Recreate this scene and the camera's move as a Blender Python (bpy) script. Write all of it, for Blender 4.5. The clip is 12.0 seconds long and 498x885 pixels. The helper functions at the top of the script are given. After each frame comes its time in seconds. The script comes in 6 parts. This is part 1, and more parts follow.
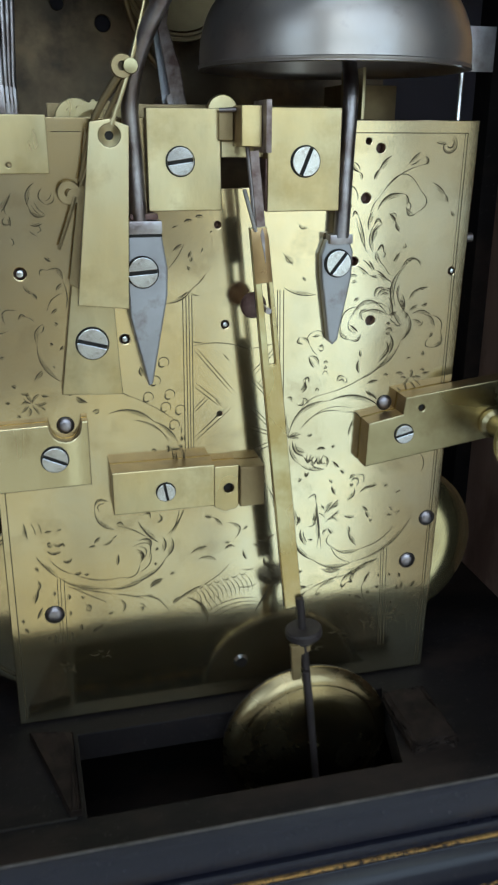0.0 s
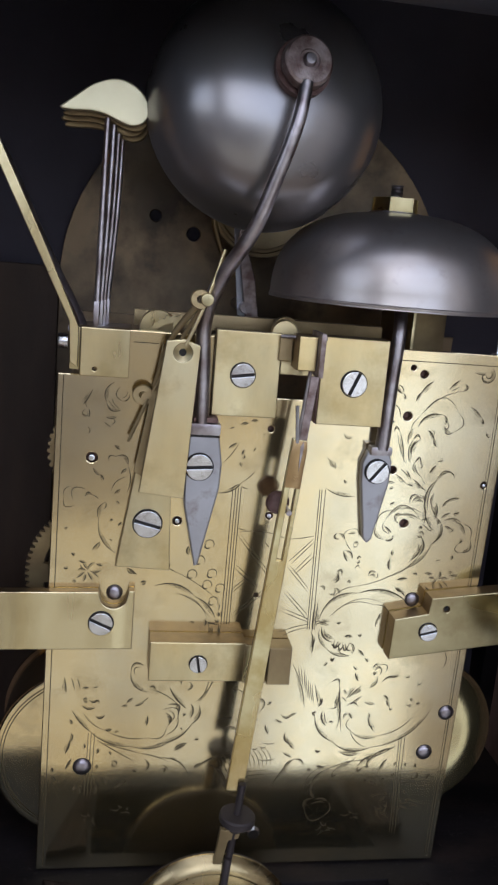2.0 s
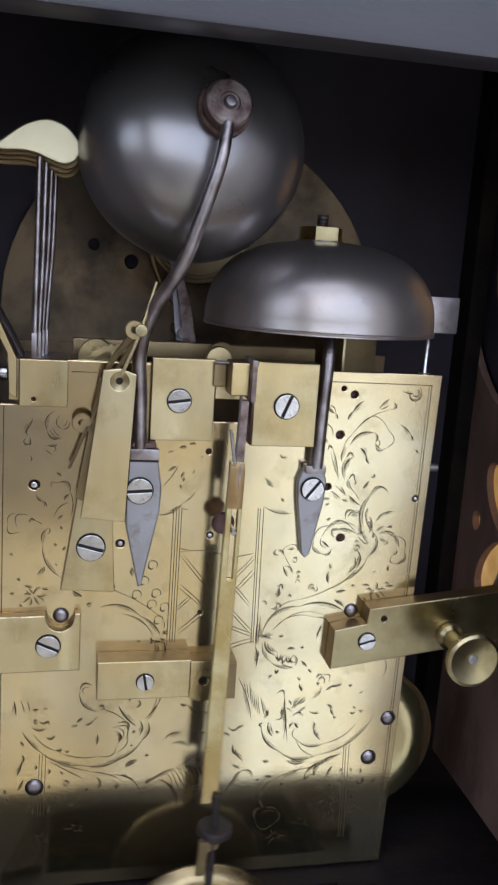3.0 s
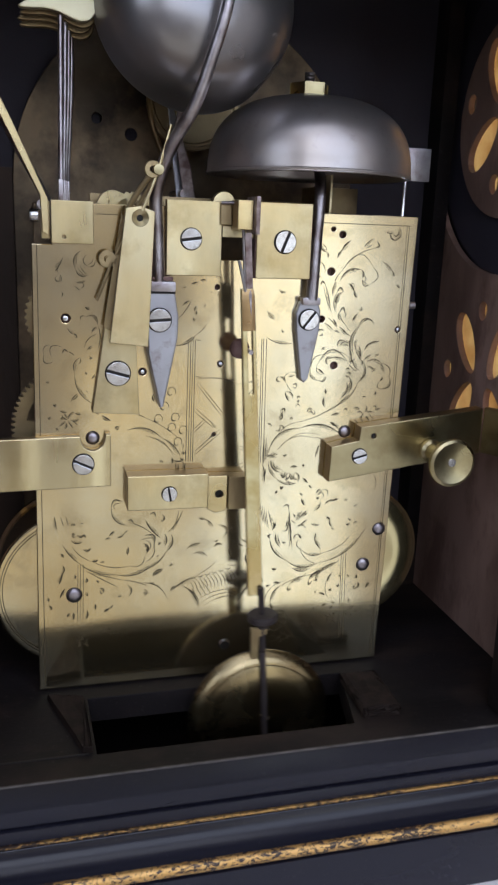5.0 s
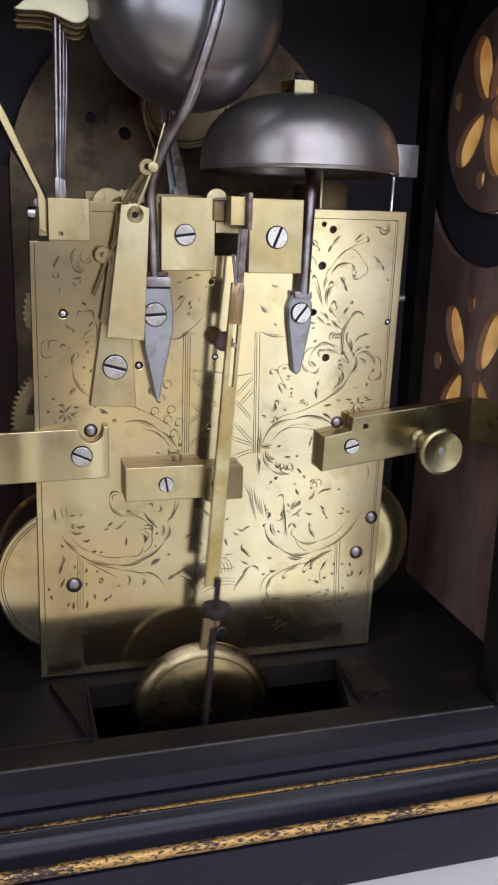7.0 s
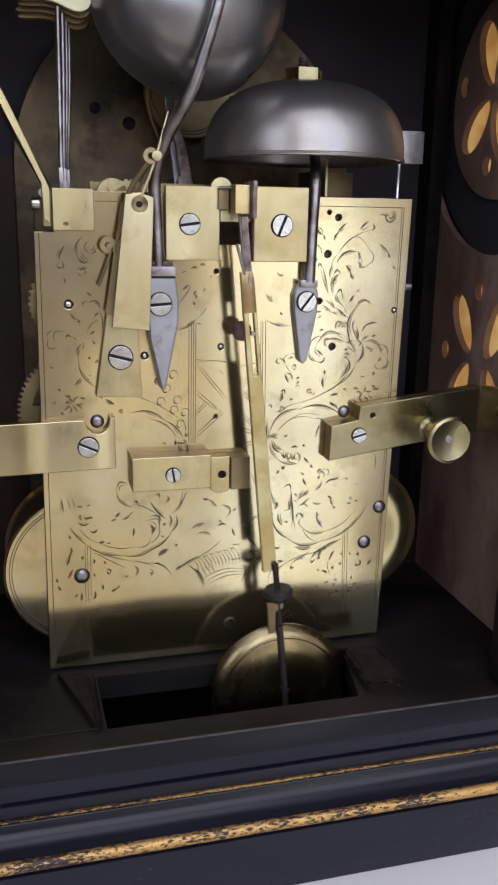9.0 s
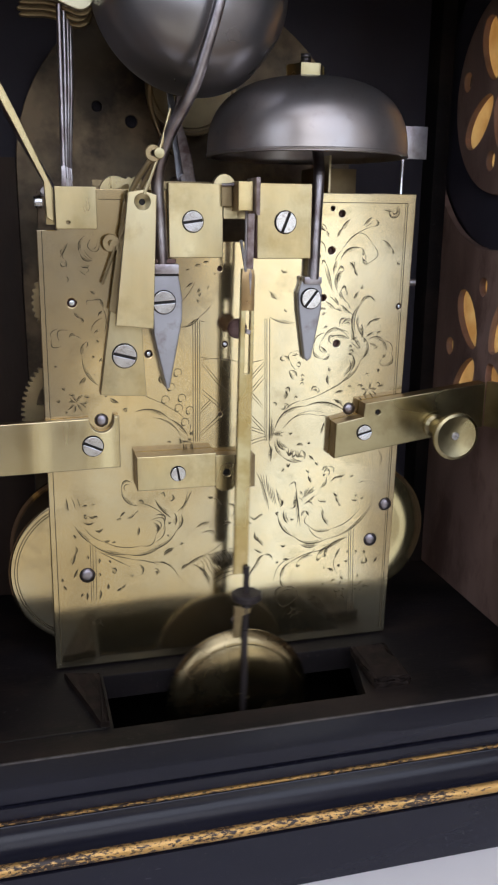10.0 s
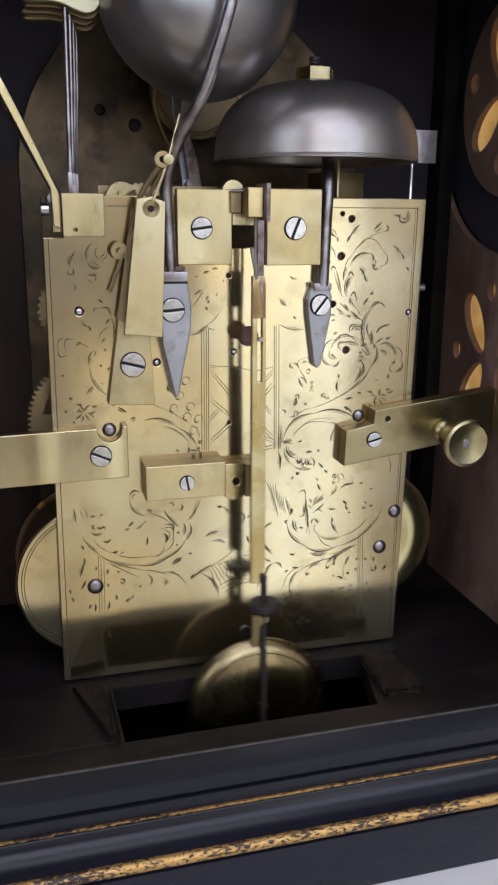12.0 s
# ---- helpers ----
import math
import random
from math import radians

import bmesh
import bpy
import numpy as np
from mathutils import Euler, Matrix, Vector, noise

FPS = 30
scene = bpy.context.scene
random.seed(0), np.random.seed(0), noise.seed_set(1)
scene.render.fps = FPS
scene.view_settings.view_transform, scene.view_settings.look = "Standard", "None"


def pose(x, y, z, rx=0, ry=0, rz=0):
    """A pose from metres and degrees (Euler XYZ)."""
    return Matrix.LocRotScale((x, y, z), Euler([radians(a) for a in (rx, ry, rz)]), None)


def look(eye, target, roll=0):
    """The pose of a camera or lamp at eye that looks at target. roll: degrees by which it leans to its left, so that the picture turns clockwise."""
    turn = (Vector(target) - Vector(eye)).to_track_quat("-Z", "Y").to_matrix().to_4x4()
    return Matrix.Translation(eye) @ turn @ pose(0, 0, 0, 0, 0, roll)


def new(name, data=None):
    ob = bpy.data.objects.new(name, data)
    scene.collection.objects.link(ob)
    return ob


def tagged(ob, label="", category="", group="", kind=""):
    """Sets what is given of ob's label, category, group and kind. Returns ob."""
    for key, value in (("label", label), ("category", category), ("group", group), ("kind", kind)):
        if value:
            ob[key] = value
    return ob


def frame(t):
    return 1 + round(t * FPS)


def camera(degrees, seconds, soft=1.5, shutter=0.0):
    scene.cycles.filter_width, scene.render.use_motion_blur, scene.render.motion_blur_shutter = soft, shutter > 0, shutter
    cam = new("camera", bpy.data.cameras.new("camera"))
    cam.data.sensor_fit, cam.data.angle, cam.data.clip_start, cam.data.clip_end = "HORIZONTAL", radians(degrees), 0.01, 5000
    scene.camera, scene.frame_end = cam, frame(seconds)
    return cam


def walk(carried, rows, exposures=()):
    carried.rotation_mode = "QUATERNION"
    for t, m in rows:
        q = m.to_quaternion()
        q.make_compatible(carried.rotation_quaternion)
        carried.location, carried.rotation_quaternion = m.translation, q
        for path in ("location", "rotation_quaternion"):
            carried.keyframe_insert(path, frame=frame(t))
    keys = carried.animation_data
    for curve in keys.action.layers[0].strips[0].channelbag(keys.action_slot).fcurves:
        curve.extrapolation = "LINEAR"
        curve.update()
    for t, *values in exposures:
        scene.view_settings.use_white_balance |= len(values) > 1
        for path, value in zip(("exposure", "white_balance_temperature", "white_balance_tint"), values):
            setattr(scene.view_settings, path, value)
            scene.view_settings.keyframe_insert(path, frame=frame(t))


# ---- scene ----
cam = camera(33.3, 12.0, soft=2.3, shutter=0.45)
PATH = [
    (0, (-0.055, -0.249, 0.192), (0.393, 1.572, -0.5), 0.2),
    (0.5, (-0.059, -0.271, 0.194), (0.384, 1.55, -0.505), 1.0),
    (1, (-0.057, -0.279, 0.204), (0.391, 1.575, -0.397), 2.7),
    (1.5, (-0.056, -0.272, 0.218), (0.332, 1.627, -0.274), 4.4),
    (2, (-0.053, -0.266, 0.222), (0.255, 1.662, -0.212), 4.9),
    (2.5, (-0.047, -0.27, 0.227), (0.287, 1.659, -0.181), 4.2),
    (2.7, (-0.046, -0.272, 0.231), (0.315, 1.653, -0.174), 4.0),
    (4.3, (-0.067, -0.302, 0.199), (0.415, 1.582, -0.269), 2.6),
    (4.5, (-0.07, -0.307, 0.195), (0.416, 1.573, -0.287), 2.5),
    (5, (-0.074, -0.321, 0.19), (0.424, 1.55, -0.31), 2.1),
    (5.5, (-0.076, -0.33, 0.187), (0.437, 1.536, -0.32), 1.8),
    (6, (-0.076, -0.33, 0.188), (0.445, 1.533, -0.32), 1.7),
    (6.5, (-0.076, -0.33, 0.187), (0.441, 1.535, -0.315), 1.7),
    (7, (-0.076, -0.329, 0.189), (0.434, 1.538, -0.314), 1.6),
    (9, (-0.075, -0.329, 0.187), (0.414, 1.541, -0.33), 1.0),
    (9.5, (-0.075, -0.327, 0.186), (0.407, 1.543, -0.334), 0.8),
    (10, (-0.075, -0.328, 0.186), (0.404, 1.544, -0.332), 0.5),
    (10.5, (-0.077, -0.327, 0.186), (0.406, 1.544, -0.33), 0.4),
    (11, (-0.079, -0.326, 0.187), (0.405, 1.543, -0.336), 0.4),
    (11.5, (-0.08, -0.326, 0.186), (0.407, 1.541, -0.341), 0.3),
    (12, (-0.081, -0.321, 0.19), (0.418, 1.542, -0.338), 0.3),
]
walk(cam, [(t, look(eye, target, roll)) for t, eye, target, roll in PATH],
     [(0, -0.04, 5750, -8), (0.5, 0, 5900, 4), (1.0, 0, 6000, 7), (1.6, 0, 5980, 11), (5, 0, 6020, 11), (7, 0, 6270, 12), (12, 0, 6290, 11)])

# ---- world and light ----
world = bpy.data.worlds.new("world")
scene.world = world
world.use_nodes = True
wn = world.node_tree.nodes
sky = wn.new("ShaderNodeTexSky")
sky.sky_type, sky.sun_disc = "NISHITA", False
sky.sun_elevation, sky.sun_rotation = radians(35), radians(200)
world.node_tree.links.new(sky.outputs[0], wn["Background"].inputs[0])
wn["Background"].inputs[1].default_value = 0.08
WALL_Y = -1.35   # inner face of the wall with the windows, behind the camera
# openings: x0, x1, z0, z1, watts, colour of the daylight in each
# unseen; sizes and gaps are made up to shape the plate's reflections
WINDOWS = ((-1.00, -0.03, -1.00, -0.30, 1.35, (1.0, 0.91, 0.76)), (0.00, 0.26, -1.00, -0.06, 0.51, (1.0, 0.93, 0.80)),
           (0.29, 0.62, -1.00, 0.27, 1.66, (0.98, 0.99, 0.97)), (-2.40, -1.00, 0.34, 1.50, 7.0, (0.87, 0.90, 1.0)), (-0.55, 0.95, 0.34, 1.50, 10.5, (0.87, 0.90, 1.0)))
PANEL = (-0.80, 0.42, -1.15, -0.40, 1.45, 4.0)   # ceiling light: x0, x1, y0, y1, height, watts


def window_light(name, x0, x1, z0, z1, power, color):
    """Daylight that comes in through one opening, as an area lamp that fills it."""
    data = bpy.data.lights.new(name, "AREA")
    data.shape, data.size, data.size_y = "RECTANGLE", x1 - x0, z1 - z0
    data.energy, data.color = power, color
    ob = new(name, data)
    ob.matrix_world = look(((x0 + x1) / 2, WALL_Y - 0.02, (z0 + z1) / 2), ((x0 + x1) / 2, 0, (z0 + z1) / 2))
    return ob


for opening in WINDOWS:
    window_light("window_light", *opening)
# unseen lamp added to brighten the silk through the frets from outside
side = bpy.data.lights.new("added_silk_light", "AREA")
side.shape, side.size, side.size_y, side.energy, side.color = "RECTANGLE", 1.2, 1.0, 36.0, (1.0, 0.96, 0.9)
new("added_silk_light", side).matrix_world = look((2.19, 0.05, 0.45), (0, 0.05, 0.3))
panel = bpy.data.lights.new("ceiling_panel_light", "AREA")
panel.shape, panel.size, panel.size_y = "RECTANGLE", PANEL[1] - PANEL[0], PANEL[3] - PANEL[2]
panel.energy, panel.color = PANEL[5], (0.90, 0.91, 1.0)
new("ceiling_panel_light", panel).location = ((PANEL[0] + PANEL[1]) / 2, (PANEL[2] + PANEL[3]) / 2, PANEL[4] - 0.012)

# ---- materials ----


def material(name, color, metallic=0.0, rough=0.4, dark=None, scale=60.0, stain=0.35, grain=0.0, bump=0.05, coat=0.0, stretch=(1, 1, 1), rough_var=0.12, fine=900.0, wave=0.0, spec=0.5, dust=0.0, wave_scale=30):
    """A surface with stains at one scale, fine grain at another, roughness that varies and a slight relief."""
    m = bpy.data.materials.new(name)
    m.use_nodes = True
    n, l = m.node_tree.nodes, m.node_tree.links
    b = n["Principled BSDF"]
    b.inputs["Metallic"].default_value = metallic
    b.inputs["Coat Weight"].default_value = coat
    b.inputs["Coat Roughness"].default_value = 0.12
    b.inputs["Specular IOR Level"].default_value = spec
    dark = dark or tuple(c * 0.6 for c in color)
    tc = n.new("ShaderNodeTexCoord")
    mp = n.new("ShaderNodeMapping")
    mp.inputs["Scale"].default_value = stretch
    l.new(tc.outputs["Object"], mp.inputs["Vector"])
    big, small = n.new("ShaderNodeTexNoise"), n.new("ShaderNodeTexNoise")
    big.inputs["Scale"].default_value, big.inputs["Detail"].default_value = scale, 5
    small.inputs["Scale"].default_value, small.inputs["Detail"].default_value = fine, 3
    for t in (big, small):
        l.new(mp.outputs[0], t.inputs["Vector"])
    ramp = n.new("ShaderNodeValToRGB")
    ramp.color_ramp.elements[0].position, ramp.color_ramp.elements[1].position = 0.36, 0.66
    l.new(big.outputs["Fac"], ramp.inputs[0])
    mul = n.new("ShaderNodeMath")
    mul.operation = "MULTIPLY"
    mul.inputs[1].default_value = stain
    inv = n.new("ShaderNodeMath")
    inv.operation = "SUBTRACT"
    inv.inputs[0].default_value = 1.0
    l.new(ramp.outputs[0], inv.inputs[1])
    l.new(inv.outputs[0], mul.inputs[0])
    mix = n.new("ShaderNodeMix")
    mix.data_type = "RGBA"
    mix.inputs[6].default_value, mix.inputs[7].default_value = (*color, 1), (*dark, 1)
    l.new(mul.outputs[0], mix.inputs[0])
    last = mix.outputs[2]
    if grain:
        mix2 = n.new("ShaderNodeMix")
        mix2.data_type, mix2.blend_type = "RGBA", "MULTIPLY"
        mix2.inputs[0].default_value = grain
        l.new(last, mix2.inputs[6])
        l.new(small.outputs["Fac"], mix2.inputs[7])
        last = mix2.outputs[2]
    if dust:
        specks, keep, lay = n.new("ShaderNodeTexNoise"), n.new("ShaderNodeMapRange"), n.new("ShaderNodeMix")
        specks.inputs["Scale"].default_value, specks.inputs["Detail"].default_value, specks.inputs["Roughness"].default_value = 520, 5, 0.75
        l.new(tc.outputs["Object"], specks.inputs["Vector"])
        keep.inputs["From Min"].default_value, keep.inputs["From Max"].default_value, keep.inputs["To Max"].default_value = 0.60, 0.78, dust
        l.new(specks.outputs["Fac"], keep.inputs["Value"])
        lay.data_type = "RGBA"
        lay.inputs[7].default_value = (0.22, 0.20, 0.19, 1)
        l.new(last, lay.inputs[6])
        l.new(keep.outputs[0], lay.inputs[0])
        last = lay.outputs[2]
    l.new(last, b.inputs["Base Color"])
    rr = n.new("ShaderNodeMapRange")
    rr.inputs["To Min"].default_value, rr.inputs["To Max"].default_value = max(0.02, rough - rough_var), rough + rough_var
    l.new(big.outputs["Fac"], rr.inputs["Value"])
    l.new(rr.outputs[0], b.inputs["Roughness"])
    bp = n.new("ShaderNodeBump")
    bp.inputs["Strength"].default_value, bp.inputs["Distance"].default_value = bump, 0.0006
    l.new(small.outputs["Fac"], bp.inputs["Height"])
    l.new(bp.outputs[0], b.inputs["Normal"])
    if wave:
        slow, bw = n.new("ShaderNodeTexNoise"), n.new("ShaderNodeBump")
        slow.inputs["Scale"].default_value, slow.inputs["Detail"].default_value = wave_scale, 1.0
        l.new(mp.outputs[0], slow.inputs["Vector"])
        bw.inputs["Strength"].default_value, bw.inputs["Distance"].default_value = 1.0, wave
        l.new(slow.outputs["Fac"], bw.inputs["Height"])
        l.new(bw.outputs[0], bp.inputs["Normal"])
    return m


def worn_gilt(name, wear=0.47):
    """Gold leaf rubbed through to the black ground in flecks."""
    m = material(name, (0.70, 0.44, 0.17), metallic=0.85, rough=0.45, dark=(0.5, 0.27, 0.06), scale=160, bump=0.25)
    n, l = m.node_tree.nodes, m.node_tree.links
    old = n["Principled BSDF"]
    black = n.new("ShaderNodeBsdfPrincipled")
    black.inputs["Base Color"].default_value, black.inputs["Roughness"].default_value = (0.030, 0.017, 0.013, 1), 0.4
    tc, mp, no, ra, mx = (n.new("ShaderNode" + k) for k in ("TexCoord", "Mapping", "TexNoise", "ValToRGB", "MixShader"))
    mp.inputs["Scale"].default_value = (0.36, 1, 1)
    no.inputs["Scale"].default_value, no.inputs["Detail"].default_value, no.inputs["Roughness"].default_value = 1150, 6, 0.68
    ra.color_ramp.elements[0].position, ra.color_ramp.elements[1].position = wear, wear + 0.03
    l.new(tc.outputs["Object"], mp.inputs["Vector"])
    l.new(mp.outputs[0], no.inputs["Vector"])
    far, span, add = n.new("ShaderNodeTexNoise"), n.new("ShaderNodeMapRange"), n.new("ShaderNodeMath")
    far.inputs["Scale"].default_value, far.inputs["Detail"].default_value = 42, 2
    span.inputs["From Min"].default_value, span.inputs["From Max"].default_value = 0.3, 0.7
    span.inputs["To Min"].default_value, span.inputs["To Max"].default_value = -0.08, 0.09
    l.new(tc.outputs["Object"], far.inputs["Vector"])
    l.new(far.outputs["Fac"], span.inputs["Value"])
    l.new(no.outputs["Fac"], add.inputs[0])
    l.new(span.outputs[0], add.inputs[1])
    l.new(add.outputs[0], ra.inputs[0])
    l.new(ra.outputs[0], mx.inputs[0])
    l.new(black.outputs[0], mx.inputs[1])
    l.new(old.outputs[0], mx.inputs[2])
    l.new(mx.outputs[0], n["Material Output"].inputs["Surface"])
    return m


def mottle(m, color, scale, most=0.6, low=0.42, high=0.64, stretch=(1, 1, 1)):
    """Lays soft-edged patches of a second colour over a material."""
    n, l = m.node_tree.nodes, m.node_tree.links
    mp, patch, spread, tone = n.new("ShaderNodeMapping"), n.new("ShaderNodeTexNoise"), n.new("ShaderNodeValToRGB"), n.new("ShaderNodeMix")
    mp.inputs["Scale"].default_value, mp.inputs["Location"].default_value = stretch, (0.31, 0.17, 0.05)
    patch.inputs["Scale"].default_value, patch.inputs["Detail"].default_value, patch.inputs["Roughness"].default_value = scale, 5, 0.62
    spread.color_ramp.elements[0].position, spread.color_ramp.elements[1].position = low, high
    spread.color_ramp.elements[1].color = (most, most, most, 1)
    tone.data_type = "RGBA"
    tone.inputs[7].default_value = (*color, 1)
    base = n["Principled BSDF"].inputs["Base Color"]
    l.new(n["Texture Coordinate"].outputs["Object"], mp.inputs["Vector"])
    l.new(mp.outputs[0], patch.inputs["Vector"])
    l.new(patch.outputs["Fac"], spread.inputs[0])
    l.new(spread.outputs[0], tone.inputs[0])
    l.new(base.links[0].from_socket, tone.inputs[6])
    l.new(tone.outputs[2], base)


BRASS = material("polished_brass", (0.835, 0.77, 0.555), 0.98, 0.13, dark=(0.47, 0.39, 0.24), scale=16, stain=0.8, bump=0.02, rough_var=0.06, wave=0.0009, wave_scale=15)
mottle(BRASS, (0.81, 0.63, 0.31), 13, 0.65)
mottle(BRASS, (0.34, 0.27, 0.15), 70, 0.35, 0.56, 0.72)
BRASS_BAR = material("brushed_brass", (0.74, 0.66, 0.42), 1.0, 0.30, dark=(0.42, 0.34, 0.18), scale=45, stain=0.85, bump=0.06, stretch=(1, 1, 0.4), wave=0.0026, wave_scale=26)
BRASS_OLD = material("tarnished_brass", (0.42, 0.33, 0.18), 0.85, 0.45, dark=(0.16, 0.11, 0.06), scale=45, stain=0.8, bump=0.1)
BRASS_ROD = material("lacquered_brass_rod", (0.70, 0.66, 0.40), 1.0, 0.28, dark=(0.46, 0.32, 0.15), scale=50, stain=0.7, bump=0.06, stretch=(1, 1, 0.4))
PATINA = material("brown_brass_patina", (0.52, 0.37, 0.19), 0.95, 0.30, dark=(0.28, 0.18, 0.09), scale=60, stain=0.8, bump=0.06)
BRONZE = material("dim_bronze_bob", (0.40, 0.33, 0.19), 1.0, 0.26, dark=(0.26, 0.20, 0.10), scale=60, stain=0.8, bump=0.06)
BONE = material("pale_brass_hammer", (0.78, 0.73, 0.52), 1.0, 0.48, dark=(0.62, 0.55, 0.35), scale=90, stain=0.4)
STEEL = material("bright_steel", (0.72, 0.73, 0.76), 1.0, 0.22, dark=(0.4, 0.4, 0.42), scale=200, stain=0.4, bump=0.05)
PILLAR_STEEL = material("grey_turned_steel", (0.46, 0.44, 0.49), 1.0, 0.33, dark=(0.18, 0.15, 0.16), scale=220, stain=0.7, bump=0.08)
STEEL_FOOT = material("grey_polished_steel", (0.46, 0.47, 0.52), 1.0, 0.40, dark=(0.30, 0.30, 0.34), scale=80, stain=0.5, bump=0.05)
STEEL_ROD = material("dark_steel_rod", (0.52, 0.50, 0.53), 1.0, 0.34, dark=(0.22, 0.18, 0.18), scale=120, stain=0.85, bump=0.15)
RUST = material("rusty_iron", (0.20, 0.13, 0.12), 0.6, 0.55, dark=(0.07, 0.03, 0.025), scale=260, stain=0.9, bump=0.4)
LEAD = material("dull_lead", (0.042, 0.033, 0.034), 0.3, 0.6, scale=90, stain=0.7, bump=0.2)
IRON = material("pitted_iron", (0.40, 0.34, 0.33), 0.8, 0.5, dark=(0.12, 0.07, 0.06), scale=220, stain=0.9, bump=0.35)
BELL = material("dark_bell_metal", (0.47, 0.45, 0.465), 0.88, 0.35, dark=(0.36, 0.34, 0.35), scale=30, stain=0.6, bump=0.03, coat=0.45, rough_var=0.06)
BELL_DARK = material("grey_bell_metal", (0.31, 0.305, 0.325), 0.82, 0.29, dark=(0.22, 0.215, 0.235), scale=30, stain=0.6, bump=0.03, rough_var=0.06, coat=0.2, wave=0.0006, wave_scale=45)
DIAL_BRASS = material("stained_dial_brass", (0.17, 0.132, 0.087), 0.5, 0.5, dark=(0.039, 0.026, 0.017), scale=32, stain=0.95, bump=0.1)
CUT = material("engraved_line", (0.085, 0.064, 0.030), 0.3, 0.6, stain=0.5, scale=300)
# near-black for holes and seams, and for shade painted round screw heads
HOLE_SHADE = material("hole_and_shade_black", (0.012, 0.010, 0.009), 0.0, 0.7)
EBONY = material("ebonised_wood", (0.0135, 0.0138, 0.025), 0.0, 0.25, dark=(0.0075, 0.0077, 0.0135), scale=20, stain=0.6, bump=0.05, coat=0.08, stretch=(0.25, 1, 1), spec=0.32, dust=0.12)
EBONY_IN = material("stained_inner_wood", (0.015, 0.0125, 0.0135), 0.0, 0.6, dark=(0.007, 0.006, 0.0065), scale=38, stain=0.95, bump=0.15, stretch=(0.25, 1, 1), spec=0.14, dust=0.25)
BLUE_BLACK = material("blue_black_inner_paint", (0.062, 0.057, 0.080), 0.0, 0.65, dark=(0.036, 0.034, 0.048), scale=18, stain=0.6, bump=0.15, spec=0.3, dust=0.1)
INNER_BLACK = material("matt_inner_black", (0.058, 0.053, 0.072), 0.0, 0.65, dark=(0.032, 0.029, 0.041), scale=18, stain=0.7, bump=0.15, spec=0.3, dust=0.1)
FRET_WOOD = material("brown_fret_wood", (0.42, 0.275, 0.225), 0.0, 0.6, dark=(0.20, 0.125, 0.10), scale=35, stain=0.8, bump=0.2, stretch=(1, 1, 0.35))
BOARD = material("dark_brown_board", (0.068, 0.044, 0.031), 0.0, 0.75, dark=(0.024, 0.016, 0.012), scale=40, stain=0.8, bump=0.2, stretch=(1, 1, 0.3))
SILK = material("gold_silk", (0.94, 0.77, 0.47), 0.0, 0.6, dark=(0.64, 0.40, 0.16), scale=70, stain=0.7, bump=0.2, fine=2500)
silk_nodes, silk_links = SILK.node_tree.nodes, SILK.node_tree.links
thin, both = silk_nodes.new("ShaderNodeBsdfTranslucent"), silk_nodes.new("ShaderNodeMixShader")
thin.inputs[0].default_value, both.inputs[0].default_value = (0.92, 0.62, 0.28, 1), 0.6
silk_links.new(silk_nodes["Principled BSDF"].outputs[0], both.inputs[1])
silk_links.new(silk_nodes["Principled BSDF"].inputs["Base Color"].links[0].from_socket, thin.inputs[0])
silk_links.new(thin.outputs[0], both.inputs[2])
silk_links.new(both.outputs[0], silk_nodes["Material Output"].inputs["Surface"])
WORN = material("rubbed_wood_edge", (0.09, 0.078, 0.075), 0.0, 0.5, dark=(0.03, 0.025, 0.025), scale=180, stain=0.9, bump=0.3)
# paler than the ebony: the ceiling's reflection is put into its colour
HEAD_RAIL = material("black_wood_ceiling_sheen", (0.075, 0.075, 0.094), 0.0, 0.36, dark=(0.030, 0.030, 0.040), scale=24, stain=0.7, bump=0.08, stretch=(0.25, 1, 1), dust=0.15)
CHIPPED = material("chipped_wood", (0.028, 0.019, 0.0155), 0.0, 0.8, dark=(0.009, 0.0062, 0.0055), scale=200, stain=0.9, bump=0.3, spec=0.15)
mottle(BRASS_BAR, (0.36, 0.27, 0.12), 55, 0.6, 0.50, 0.70)
mottle(BRASS_BAR, (0.78, 0.60, 0.28), 24, 0.5)
BRASS_ARM = material("rubbed_brass_bar", (0.72, 0.64, 0.41), 1.0, 0.22, dark=(0.44, 0.36, 0.19), scale=40, stain=0.8, bump=0.04, stretch=(1, 1, 0.12), wave=0.0036, wave_scale=46)
mottle(BRASS_ARM, (0.40, 0.31, 0.15), 60, 0.5, 0.50, 0.70)
BRASS_EDGE = material("darker_brass_edge", (0.31, 0.22, 0.11), 0.9, 0.42, dark=(0.15, 0.10, 0.05), scale=90, stain=0.8, bump=0.15)
BARREL_DISH = material("dished_barrel_brass", (0.56, 0.49, 0.29), 0.95, 0.17, dark=(0.40, 0.33, 0.17), scale=30, stain=0.7, bump=0.03, wave=0.0003)
BRASS_DULL = material("dull_olive_brass", (0.52, 0.46, 0.28), 1.0, 0.30, dark=(0.30, 0.25, 0.13), scale=40, stain=0.85, bump=0.06, wave=0.0005, wave_scale=40)
mottle(BRASS_DULL, (0.24, 0.18, 0.09), 60, 0.6, 0.5, 0.7)
mottle(BRASS_ROD, (0.44, 0.33, 0.13), 36, 0.85, 0.46, 0.62)
mottle(BELL, (0.36, 0.31, 0.27), 22, 0.6)
mottle(BELL_DARK, (0.26, 0.24, 0.23), 24, 0.6)
mottle(BELL, (0.24, 0.22, 0.22), 160, 0.4, 0.58, 0.72)
